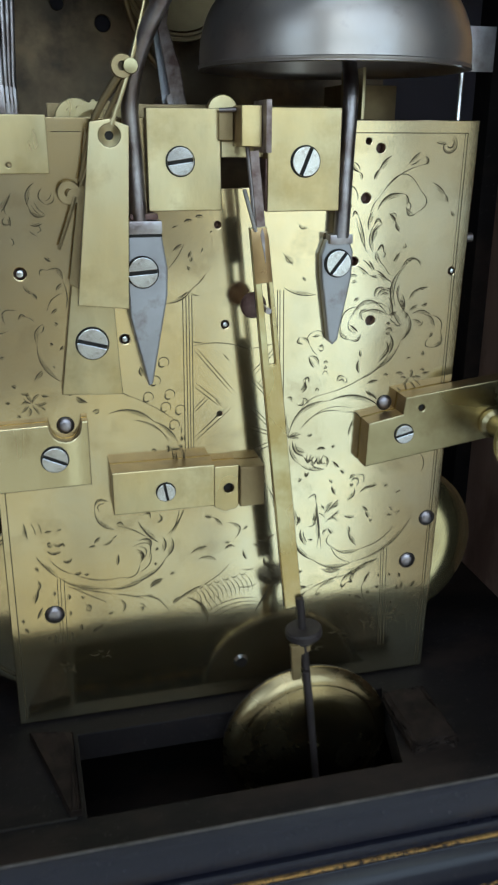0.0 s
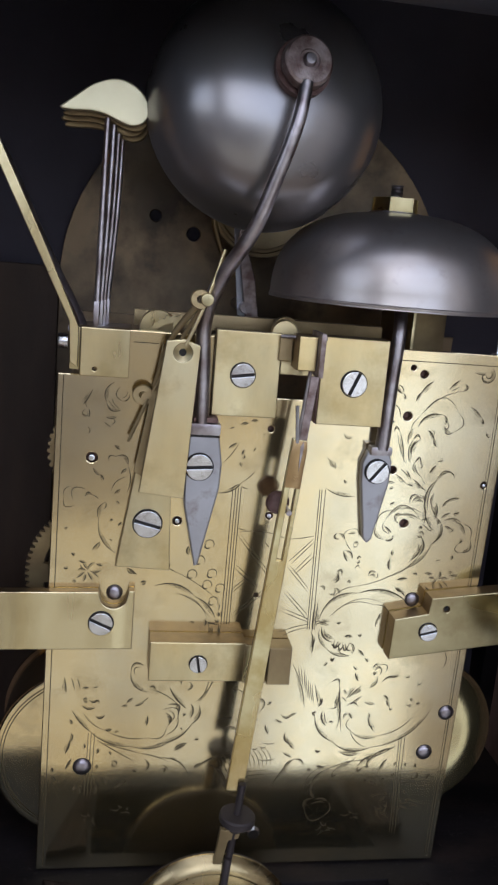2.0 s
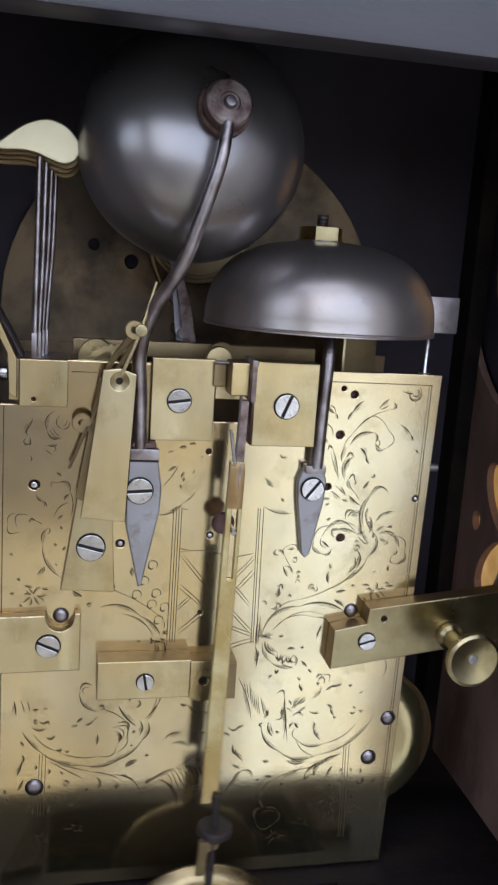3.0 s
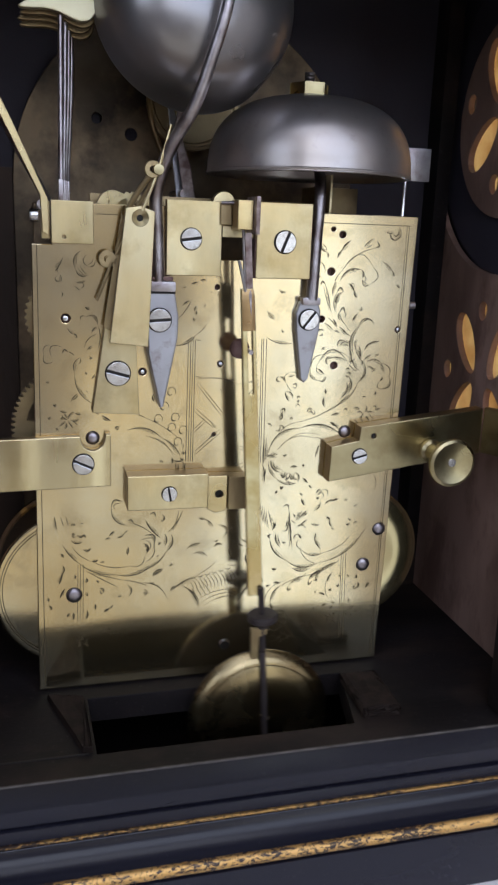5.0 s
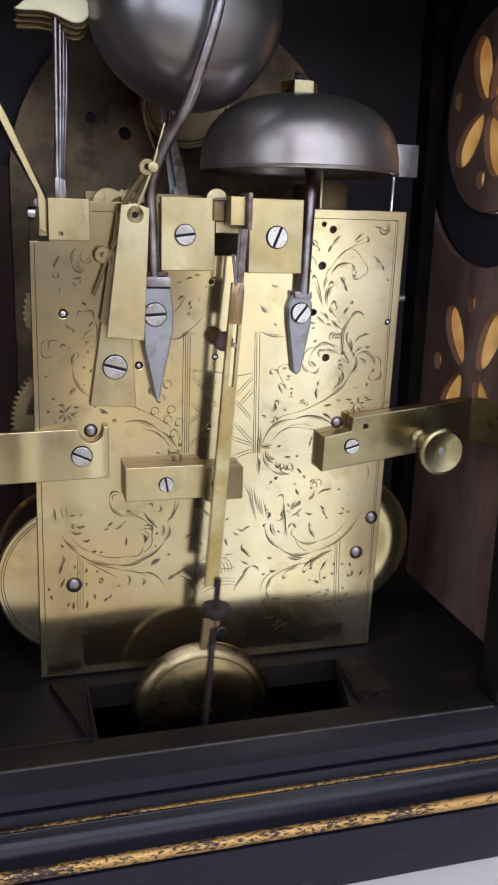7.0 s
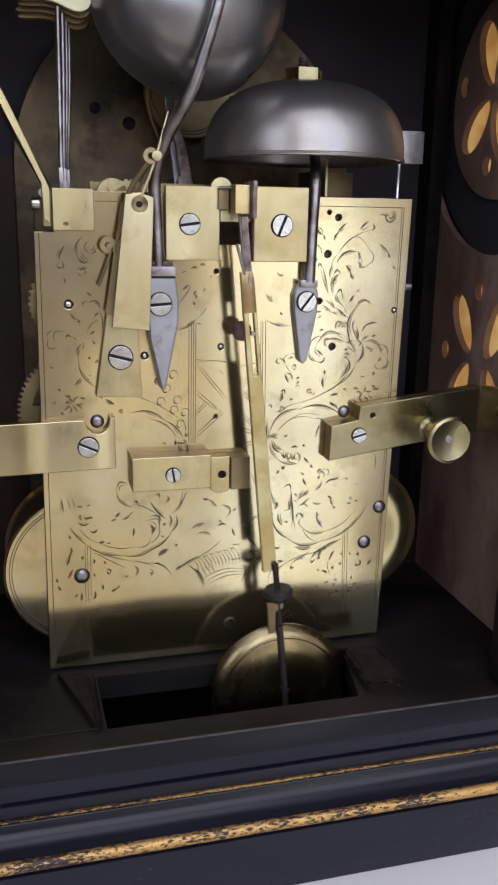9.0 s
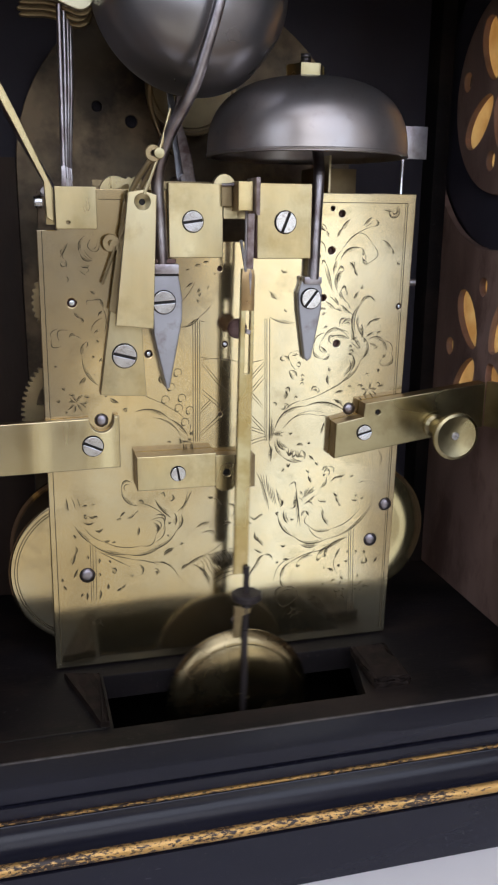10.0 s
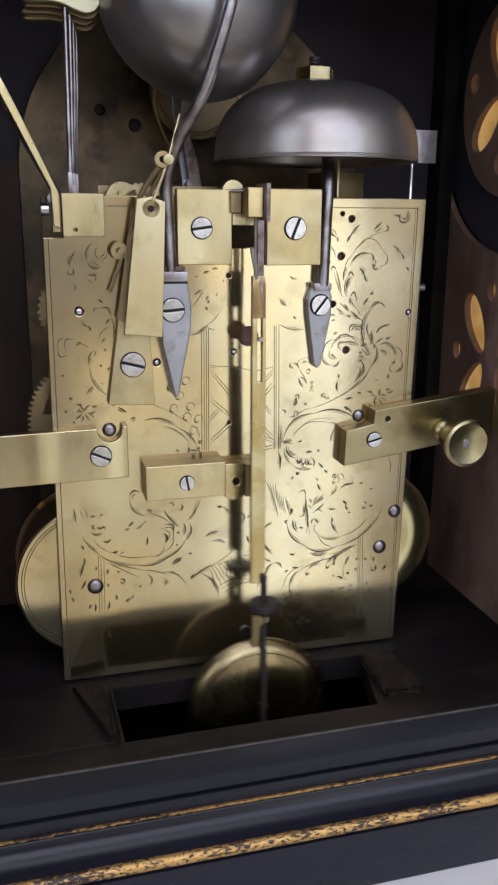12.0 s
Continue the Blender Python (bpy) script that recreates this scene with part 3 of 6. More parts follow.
def engraving():
    bm = bmesh.new()
    line = lambda x0, z0, x1, z1, w=0.3: ribbon(bm, [(x0 + (x1 - x0) * i / 6, z0 + (z1 - z0) * i / 6) for i in range(7)], w, taper=False)
    # border
    line(-71.3, 181, -72.6, 2, 0.45)
    for x, w in ((75.3, 0.4), (74.4, 0.25)):
        line(x, 192.8, x - 2.2, 2, w)
    line(-50, 192.8, -42, 192.8, 0.35)
    line(37, 192.8, 75.3, 192.8, 0.4)
    # pillars of the centre and of the lower corners
    for x in (-14.6, -13.6, -12.7, -11.8):
        line(x, 146.5, x - 0.3, 97, 0.36)
    for x in (15.2, 16.0, 17.2):
        line(x, 147, x + 0.7, 95.5, 0.36)
    for x in (-58.5, -57.5, -56.3):
        line(x, 55, x - 0.5, 30, 0.3)
    for x in (55.4, 56.3, 57.5):
        line(x, 52.5, x + 1.2, 12, 0.34)
    # scroll of the top corner
    volute(bm, 69.0, 189.3, 3.2, 60, -270, 0.6)
    volute(bm, 69.4, 189.6, 1.7, 60, -220, 0.45)
    # leaf and curl under the corner block
    cuts(bm, (-62.1, 176.8, -65.0, 171.7, 0.03, 0.66), (-63.4, 173.8, -63.6, 170.8, -0.20, 0.38), (-64.9, 168.9, -63.0, 168.4, -0.22, 0.47), (-63.1, 170.6, -63.0, 167.7, 0.08, 0.57), (-64.2, 170.3, -63.9, 167.7, -0.36, 0.38), (-63.1, 164.5, -62.9, 162.4, 0.28, 0.47), (-55.4, 179.5, -57.5, 172.8, -0.23, 0.57), (-57.5, 172.8, -53.1, 170.6, -0.29, 0.76), (-53.5, 178.1, -52.8, 173.6, -0.33, 0.43), (-55.9, 174.2, -53.0, 170.9, -0.11, 0.38), (-56.8, 173.5, -54.4, 170.7, -0.07, 0.33), (-52.8, 173.6, -50.4, 176.1, -0.27, 0.38), (-52.9, 174.6, -51.1, 176.8, -0.21, 0.28))
    # small leaves beside the strip
    cuts(bm, (-57.6, 168.2, -54.1, 168.5, -0.17, 0.57), (-58.0, 166.5, -55.8, 164.9, -0.03, 0.38), (-55.5, 167.9, -55.8, 165.8, 0.47, 0.38), (-54.3, 159.0, -52.6, 157.7, -0.06, 0.85), (-60.8, 151.1, -58.5, 148.6, -0.16, 0.57), (-58.6, 148.9, -57.4, 147.0, 0.14, 0.76), (-55.9, 153.6, -54.0, 155.2, 0.50, 0.47), (-54.0, 155.2, -49.7, 152.2, 0.42, 0.57), (-49.7, 152.2, -49.5, 143.4, 0.10, 0.47), (-51.7, 149.3, -50.0, 151.3, 0.17, 0.66), (-54.7, 143.4, -50.2, 148.5, 0.16, 0.38), (-53.6, 142.5, -51.8, 144.1, 0.12, 0.57))
    # hook-shaped scroll
    cuts(bm, (-67.5, 144.6, -69.8, 141.0, -0.29, 0.38), (-69.8, 141.0, -66.3, 138.1, -0.50, 0.47), (-66.9, 139.9, -63.2, 143.9, 0.51, 0.47), (-63.0, 141.3, -60.8, 141.9, 0.51, 0.66), (-60.8, 141.9, -58.7, 140.5, 0.10, 0.38), (-56.4, 139.6, -58.4, 133.9, -0.23, 0.57), (-58.4, 133.9, -52.2, 121.9, -0.16, 0.57), (-56.4, 139.6, -57.0, 137.2, 0.22, 0.47), (-52.9, 140.1, -51.9, 139.1, 0.09, 0.66), (-54.7, 133.8, -54.0, 133.1, 0.25, 0.85), (-52.0, 131.5, -50.9, 133.0, 0.02, 0.66), (-54.5, 126.7, -53.8, 126.1, 0.28, 0.47), (-60.0, 122.7, -57.6, 125.6, 0.08, 0.66), (-57.6, 125.6, -59.0, 123.3, 0.19, 0.38))
    # little rosette
    cuts(bm, (-69.4, 130.0, -68.1, 130.2, 0.19, 0.57), (-66.8, 121.7, -65.6, 120.7, -0.09, 0.85), (-69.1, 116.5, -67.7, 116.5, -0.37, 0.76), (-64.3, 119.0, -61.8, 118.3, -0.07, 0.76), (-62.9, 118.2, -61.2, 115.9, -0.05, 0.57), (-61.2, 115.5, -58.9, 118.5, 0.20, 0.57), (-58.5, 118.1, -56.4, 117.6, -0.15, 0.76), (-64.4, 115.6, -62.2, 115.9, 0.25, 0.57), (-64.9, 112.9, -62.3, 115.1, -0.09, 0.57), (-62.3, 114.4, -62.7, 111.7, 0.24, 0.66), (-61.2, 115.1, -59.4, 112.0, -0.04, 0.57), (-60.4, 115.5, -57.0, 115.7, -0.21, 0.57), (-63.7, 117.5, -61.5, 115.5, -0.13, 0.47), (-59.7, 114.7, -57.6, 113.1, 0.10, 0.47))
    # dashes under the strip
    cuts(bm, (-66.0, 112.2, -64.9, 111.4, 0.02, 0.66), (-50.5, 117.9, -49.4, 117.6, -0.22, 0.57), (-48.3, 116.9, -44.9, 114.6, 0.01, 0.95), (-48.3, 116.6, -45.7, 115.0, -0.25, 0.47), (-43.5, 111.5, -41.5, 112.0, 0.22, 0.76), (-43.1, 111.1, -41.6, 111.6, -0.16, 0.47), (-35.5, 119.0, -34.8, 117.0, 0.60, 0.47), (-34.0, 117.0, -31.7, 115.6, 0.03, 0.38))
    # touches in the upper centre
    cuts(bm, (-17.3, 166.5, -15.6, 167.0, 0.02, 0.47), (-13.7, 168.0, -11.2, 168.5, 0.16, 0.85), (-10.3, 169.3, -8.0, 169.5, 0.21, 0.76), (-18.8, 154.6, -13.7, 162.0, -0.05, 0.38), (-17.1, 159.8, -14.4, 161.7, 0.08, 0.76), (-12.5, 157.6, -11.7, 159.6, 0.11, 0.76), (-11.7, 157.9, -12.1, 156.4, 0.22, 0.66), (-12.9, 155.3, -12.2, 153.8, -0.10, 0.66), (-8.8, 159.1, -8.1, 160.6, -0.08, 0.47), (-6.0, 164.7, -5.2, 165.4, 0.07, 0.47), (-20.1, 144.4, -11.6, 148.5, -0.15, 0.57), (-11.6, 148.5, -7.4, 152.8, -0.06, 0.38), (-15.5, 145.5, -12.0, 147.5, 0.13, 0.38), (-12.0, 147.0, -9.3, 146.2, -0.06, 0.33))
    # centre lattice, far side
    cuts(bm, (-11.9, 132.3, -8.7, 131.7, -0.07, 0.38), (6.5, 128.9, 15.0, 130.3, -0.02, 0.38), (6.9, 120.9, 15.0, 129.5, -0.01, 0.38), (7.9, 120.0, 15.3, 128.3, -0.00, 0.38), (8.8, 116.8, 14.7, 123.9, -0.00, 0.38), (9.6, 116.2, 15.4, 122.7, 0.00, 0.38), (6.5, 118.9, 14.7, 109.7, 0.00, 0.38), (7.3, 119.3, 14.9, 110.6, 0.02, 0.38), (6.5, 109.1, 15.9, 98.9, -0.00, 0.38), (7.3, 109.7, 16.3, 100.1, -0.00, 0.38))
    # lattice feet
    cuts(bm, (6.2, 103.4, 16.7, 99.2, 0.00, 0.38), (6.3, 102.1, 16.7, 98.0, -0.00, 0.38), (6.0, 94.3, 16.8, 97.6, 0.04, 0.38), (7.3, 93.0, 16.8, 96.3, 0.06, 0.38), (-2.3, 127.8, -0.3, 125.4, 0.01, 0.38), (-4.9, 113.1, -2.9, 110.7, -0.01, 0.38), (-5.6, 106.3, -2.8, 109.4, -0.01, 0.38))
    # centre lattice, near side
    cuts(bm, (-11.7, 129.8, 0.4, 114.7, 0.00, 0.38), (-10.5, 129.9, 1.3, 115.3, -0.00, 0.38), (-11.9, 117.9, -3.5, 110.6, -0.00, 0.38), (-11.3, 119.0, -2.7, 111.4, 0.00, 0.38), (-12.0, 110.2, -7.8, 114.2, 0.00, 0.38), (-11.8, 109.0, -7.0, 113.6, -0.00, 0.38), (-11.9, 100.6, -0.7, 110.5, 0.00, 0.38), (-11.4, 99.6, 0.2, 109.6, -0.00, 0.38), (-12.0, 130.7, 7.0, 128.2, 0.09, 0.38))
    # ribbon of the oval
    cuts(bm, (-21.1, 98.4, -15.6, 97.6, -0.11, 0.47), (-20.9, 96.7, -15.6, 96.5, 0.09, 0.47), (-19.1, 96.6, -18.7, 92.9, -0.00, 0.57), (-18.0, 96.2, -17.7, 92.9, 0.01, 0.57), (-16.0, 97.3, -15.8, 92.4, 0.08, 0.57), (-14.8, 96.9, -14.9, 92.3, -0.07, 0.38), (-20.7, 98.8, -20.6, 96.3, 0.17, 0.76), (-17.2, 98.6, -15.6, 98.1, -0.26, 0.66), (-16.2, 104.7, -16.2, 102.2, 0.08, 0.47), (-16.4, 101.4, -16.1, 99.8, 0.21, 0.85), (-15.3, 101.8, -15.3, 99.7, 0.14, 0.57), (-25.9, 97.4, -24.1, 97.1, 0.26, 0.57), (-28.2, 124.9, -27.8, 122.1, -0.20, 0.85), (-28.5, 125.3, -27.4, 122.9, 0.07, 0.47))
    # oval, upper arc
    cuts(bm, (-38.6, 110.7, -24.7, 107.0, 0.17, 0.76), (-24.7, 107.0, -17.2, 99.4, 0.11, 0.76), (-31.3, 108.0, -20.0, 99.1, 0.16, 0.38), (-30.1, 107.8, -19.2, 99.5, 0.09, 0.28), (-35.1, 117.2, -16.8, 105.9, 0.05, 0.28))
    # foliage at the top
    cuts(bm, (37.7, 184.7, 40.3, 181.7, -0.17, 0.95), (40.3, 181.7, 41.2, 179.5, 0.24, 0.57), (38.1, 184.5, 40.5, 182.1, 0.20, 0.47), (50.6, 186.3, 46.8, 181.9, -0.11, 0.85), (47.0, 182.5, 45.3, 179.4, -0.11, 0.95), (56.5, 183.9, 59.9, 187.3, 0.07, 0.66), (57.0, 183.7, 59.8, 185.2, -0.09, 0.47), (47.2, 174.0, 61.1, 183.7, 0.11, 0.38), (61.1, 183.7, 61.8, 186.3, -0.52, 0.66), (64.8, 178.3, 69.3, 174.7, 0.09, 0.57), (69.3, 174.7, 70.3, 172.5, 0.10, 0.66), (64.9, 190.2, 68.7, 189.7, -0.06, 0.57), (71.8, 169.7, 73.2, 168.1, -0.19, 0.57))
    # large curl
    cuts(bm, (47.0, 170.5, 55.7, 175.0, 0.22, 0.95), (49.1, 177.0, 60.8, 176.1, 0.38, 0.38), (60.8, 176.1, 60.0, 169.5, 0.41, 0.47), (60.0, 169.5, 56.5, 171.0, 0.46, 0.57), (55.7, 175.0, 56.5, 171.8, 0.26, 0.66), (56.8, 173.0, 57.0, 169.9, 0.33, 0.47), (56.1, 171.4, 58.7, 169.3, -0.08, 0.47), (44.4, 164.4, 45.4, 169.9, 0.14, 0.66), (47.2, 174.0, 44.6, 169.0, -0.11, 0.38), (50.8, 169.4, 53.2, 166.4, 0.12, 1), (53.4, 166.8, 54.7, 163.9, -0.18, 0.95), (51.2, 169.2, 53.0, 167.5, 0.49, 0.38))
    # stems and hooked leaves
    cuts(bm, (38.9, 168.5, 40.7, 168.9, 0.82, 0.66), (40.7, 168.9, 43.5, 158.2, 0.04, 0.57), (40.1, 168.2, 44.4, 157.5, -0.05, 0.33), (48.7, 166.0, 46.0, 165.9, -0.67, 0.76), (46.0, 165.9, 46.0, 157.8, -0.15, 0.57), (48.5, 166.1, 46.0, 160.9, -0.19, 0.66), (47.3, 166.0, 45.7, 161.3, -0.16, 0.47), (49.8, 157.5, 47.5, 157.9, -0.91, 0.76), (47.5, 157.9, 48.3, 154.4, -0.22, 0.57), (47.7, 157.5, 50.7, 152.8, -0.11, 0.47), (49.4, 157.9, 49.6, 155.9, 0.42, 0.47), (50.7, 152.8, 52.5, 150.4, -0.09, 0.38), (56.8, 160.2, 55.9, 158.7, 0.51, 0.57))
    # feathered touches
    cuts(bm, (55.3, 157.3, 53.3, 154.5, -0.05, 0.95), (40.9, 153.6, 45.2, 150.4, 0.07, 0.57), (42.8, 155.5, 46.3, 152.0, 0.06, 0.47), (44.9, 155.1, 46.8, 152.0, 0.04, 0.76), (47.6, 152.0, 51.6, 148.5, 0.07, 0.66), (48.1, 150.8, 53.3, 147.7, 0.05, 0.47), (38.1, 150.5, 41.3, 150.5, 0.12, 0.57), (39.5, 148.3, 41.1, 148.9, -0.09, 0.57), (45.6, 150.4, 48.1, 149.6, -0.00, 0.66), (47.7, 143.3, 50.9, 146.3, 0.43, 0.66), (48.5, 143.7, 52.2, 145.3, 0.33, 0.66), (50.9, 146.3, 53.1, 144.1, 0.28, 0.57), (49.7, 144.1, 52.3, 144.1, 0.25, 0.66), (40.6, 142.6, 42.2, 143.4, 0.14, 0.76))
    # tall plume
    cuts(bm, (62.8, 152.8, 57.6, 153.4, -0.42, 0.47), (63.1, 153.7, 56.0, 152.0, -0.37, 0.57), (56.0, 152.0, 54.2, 140.1, -0.18, 0.76), (57.6, 153.4, 54.8, 140.1, -0.15, 0.47), (56.2, 142.5, 55.9, 147.2, 0.21, 0.57), (59.6, 142.4, 62.4, 145.6, 0.13, 0.66), (61.1, 144.8, 65.8, 146.0, 0.08, 0.76), (56.9, 144.1, 58.2, 140.0, 0.06, 0.57), (64.0, 140.0, 66.1, 140.8, 0.04, 0.47), (36.2, 178.3, 40.3, 173.5, 0.22, 0.47), (37.5, 171.9, 38.1, 171.3, 0.69, 0.66))
    # touches under the dome
    cuts(bm, (16.8, 158.2, 20.1, 154.4, 0.00, 0.57), (17.6, 157.4, 20.4, 155.5, -0.35, 0.47), (21.6, 166.9, 24.3, 165.6, -0.30, 0.57), (23.4, 150.9, 24.4, 149.6, -0.25, 0.66), (17.1, 147.8, 27.7, 145.2, -0.11, 0.57))
    # curl round the pivot
    cuts(bm, (42.3, 140.6, 36.5, 134.7, -0.27, 0.47), (36.5, 134.7, 39.9, 130.0, -0.31, 0.57), (39.9, 130.0, 43.4, 131.8, -0.37, 0.66), (52.2, 137.7, 39.2, 136.3, -0.43, 0.57), (39.2, 136.3, 41.5, 132.2, -0.28, 0.47), (39.5, 134.8, 42.3, 132.4, 0.05, 0.85), (43.0, 136.6, 45.8, 139.2, 0.47, 0.57), (43.7, 138.6, 51.8, 137.7, 0.16, 0.66), (44.3, 136.2, 43.6, 138.2, 0.31, 0.47), (44.8, 141.0, 52.1, 140.0, 0.16, 0.38))
    # collar
    cuts(bm, (52.3, 143.3, 53.8, 136.5, 0.11, 0.66), (53.8, 139.3, 57.1, 134.0, -0.06, 0.57), (55.2, 143.7, 58.6, 138.0, -0.05, 0.57), (56.2, 142.5, 57.3, 138.0, 0.23, 0.66), (52.6, 137.3, 55.6, 138.5, 0.06, 0.66), (58.1, 138.3, 58.7, 136.0, 0.31, 0.66), (54.9, 134.9, 57.5, 134.4, -0.31, 0.47), (53.1, 136.5, 55.4, 134.6, -0.08, 0.47))
    # main stem
    cuts(bm, (59.0, 138.0, 57.4, 128.7, 0.27, 0.57), (57.4, 128.7, 48.1, 119.1, 0.14, 0.57), (48.1, 119.1, 31.5, 112.2, 0.06, 0.38), (59.6, 136.0, 57.8, 129.1, 0.20, 0.38), (53.4, 131.2, 53.4, 124.3, 0.20, 0.95), (53.4, 124.3, 42.3, 116.0, 0.11, 0.47), (52.5, 128.8, 50.5, 122.8, 0.26, 0.76), (54.0, 128.8, 50.1, 121.9, 0.11, 0.47), (52.1, 132.5, 54.2, 132.0, 0.46, 0.66), (52.1, 132.1, 53.6, 131.6, -0.47, 0.57), (52.0, 134.5, 53.4, 134.3, 0.38, 0.85), (31.5, 112.2, 23.4, 106.7, -0.13, 0.38))
    # curl beyond the stem
    cuts(bm, (60.8, 137.4, 67.7, 136.7, 0.21, 0.57), (67.7, 136.7, 71.5, 130.9, 0.28, 0.47), (71.5, 130.9, 68.5, 125.9, 0.40, 0.57), (68.5, 125.9, 67.2, 129.0, 0.45, 0.47), (67.4, 129.4, 68.6, 131.0, -0.20, 0.76), (65.1, 137.1, 69.1, 132.6, 0.22, 0.57), (61.3, 135.6, 64.4, 134.2, 0.10, 0.57), (63.2, 133.5, 64.8, 135.0, -0.28, 0.47), (59.8, 138.4, 62.7, 140.4, 0.10, 0.66), (64.0, 140.0, 66.0, 140.6, 0.06, 0.66))
    # buds
    cuts(bm, (22.9, 131.8, 23.8, 129.4, -0.54, 0.66), (23.3, 131.4, 25.9, 129.3, 0.26, 0.66), (26.3, 128.9, 27.8, 133.3, 0.35, 0.33), (27.8, 133.3, 30.6, 130.8, 0.38, 0.33), (26.3, 128.9, 28.9, 125.3, -0.06, 0.38), (27.0, 131.7, 29.5, 132.0, -0.08, 0.57), (29.2, 128.1, 30.9, 127.6, 0.51, 0.57), (29.2, 127.7, 30.9, 127.5, -0.47, 0.47), (26.0, 125.3, 27.8, 121.3, -0.08, 0.85), (26.4, 125.3, 29.4, 122.4, 0.27, 0.66), (31.1, 122.4, 32.6, 122.8, 0.50, 0.57), (31.5, 122.0, 31.2, 120.8, 0.60, 0.66), (24.2, 117.3, 26.3, 116.4, 0.65, 0.76))
    # more buds
    cuts(bm, (24.2, 116.9, 24.0, 113.3, 0.34, 0.85), (25.0, 117.7, 23.5, 114.1, 0.20, 0.57), (30.8, 118.8, 32.7, 118.9, 0.64, 0.47), (36.0, 116.2, 38.4, 117.7, 0.45, 0.57), (36.4, 116.2, 38.5, 115.7, 0.47, 0.57), (38.9, 117.3, 38.5, 115.4, 0.37, 0.47), (28.5, 113.5, 29.8, 113.5, 0.65, 0.57), (18.9, 111.8, 20.6, 110.5, 0.42, 0.57), (22.4, 109.2, 24.5, 110.8, -0.50, 0.57), (24.0, 111.2, 26.2, 109.1, 0.28, 0.57), (43.5, 126.2, 43.8, 124.1, -0.13, 0.76), (43.2, 122.9, 43.5, 118.6, -0.16, 1.1))
    # touches over the arm
    cuts(bm, (46.6, 114.9, 50.2, 115.6, 0.10, 1), (46.3, 112.2, 48.2, 110.4, -0.00, 1), (47.2, 112.1, 50.2, 109.1, 0.00, 0.85), (52.1, 117.4, 53.8, 117.3, 0.24, 0.66), (56.4, 117.7, 59.4, 117.3, 0.15, 0.76), (58.2, 116.0, 60.4, 115.5, 0.28, 0.66), (59.2, 113.4, 61.3, 115.9, -0.09, 0.57), (61.7, 115.9, 62.0, 118.8, -0.21, 0.66), (62.1, 115.9, 65.7, 115.8, 0.12, 0.57), (65.1, 118.3, 66.8, 117.8, 0.33, 0.66), (65.6, 117.0, 68.9, 117.6, 0.02, 0.66), (61.8, 114.6, 64.1, 112.0, 0.05, 0.57))
    # rosette over the arm
    cuts(bm, (60.5, 114.2, 61.1, 111.7, -0.24, 0.57), (63.1, 115.4, 65.9, 112.8, 0.02, 0.47), (57.1, 112.7, 58.9, 111.4, 0.04, 0.57), (65.5, 124.9, 65.6, 123.2, 0.26, 0.85), (60.0, 122.5, 61.5, 122.6, 0.18, 0.47), (19.9, 99.5, 33.3, 109.7, 0.22, 0.76), (33.3, 109.7, 50.9, 107.0, 0.15, 0.95), (23.6, 100.5, 39.4, 105.3, 0.19, 0.38), (39.4, 105.3, 45.6, 101.8, 0.19, 0.47), (24.4, 100.9, 41.9, 106.5, 0.19, 0.28), (42.1, 102.3, 41.4, 99.8, -0.03, 0.76), (41.8, 101.1, 40.8, 96.9, -0.09, 0.57), (26.2, 98.4, 27.9, 98.3, -0.25, 0.57))
    # dolphin
    cuts(bm, (18.0, 105.3, 17.8, 94.6, -0.02, 0.76), (18.8, 106.1, 18.6, 95.4, 0.00, 0.57), (17.5, 94.6, 18.4, 86.2, 0.08, 0.85), (18.8, 92.9, 18.1, 88.7, 0.12, 0.57), (18.6, 98.7, 24.1, 98.9, -0.06, 0.57), (19.1, 97.7, 23.7, 97.2, 0.13, 0.57), (20.4, 95.7, 23.6, 88.4, -0.16, 0.57), (23.6, 88.4, 32.6, 85.6, -0.15, 0.57), (21.2, 96.5, 25.2, 90.9, -0.20, 1), (22.1, 96.0, 26.0, 92.1, -0.23, 0.57), (25.2, 90.9, 27.7, 91.2, -0.94, 0.66), (26.4, 91.7, 29.0, 90.7, -1.06, 0.66), (28.1, 90.7, 30.3, 90.2, -1.26, 0.66))
    # dolphin scales
    cuts(bm, (29.4, 90.7, 32.0, 90.6, -1.19, 0.66), (30.7, 90.2, 33.2, 87.5, -0.32, 0.66), (27.4, 88.2, 32.6, 85.6, -0.11, 0.47), (32.0, 90.6, 33.3, 86.3, 0.28, 0.66), (26.2, 98.5, 27.9, 98.5, -0.35, 0.66), (29.8, 92.8, 32.7, 92.9, 0.19, 1), (34.8, 93.8, 36.1, 93.7, -0.33, 0.85), (35.5, 88.0, 37.9, 85.6, 0.05, 1), (38.5, 84.7, 39.8, 83.2, -0.04, 0.95), (25.8, 84.9, 27.1, 84.7, -0.94, 1.2), (23.4, 81.5, 24.6, 82.9, -0.10, 0.76), (34.5, 81.5, 35.9, 80.0, -0.06, 0.66), (35.6, 78.8, 37.1, 75.6, -0.09, 1.1))
    # ringed curl
    cuts(bm, (42.1, 80.6, 44.4, 82.1, 0.37, 0.66), (44.4, 82.1, 46.8, 79.1, 0.49, 0.47), (42.8, 79.7, 45.4, 80.5, 0.46, 0.57), (42.4, 79.3, 43.4, 79.0, -0.78, 0.85), (44.0, 77.5, 41.4, 72.9, 0.21, 0.66), (44.0, 81.0, 44.6, 78.3, 0.38, 0.47), (46.1, 75.4, 49.9, 77.8, 0.12, 0.66), (48.2, 77.3, 52.1, 77.9, -0.08, 0.85), (54.8, 77.3, 56.4, 77.6, -0.18, 0.66), (59.4, 74.0, 61.2, 74.8, 0.00, 0.47))
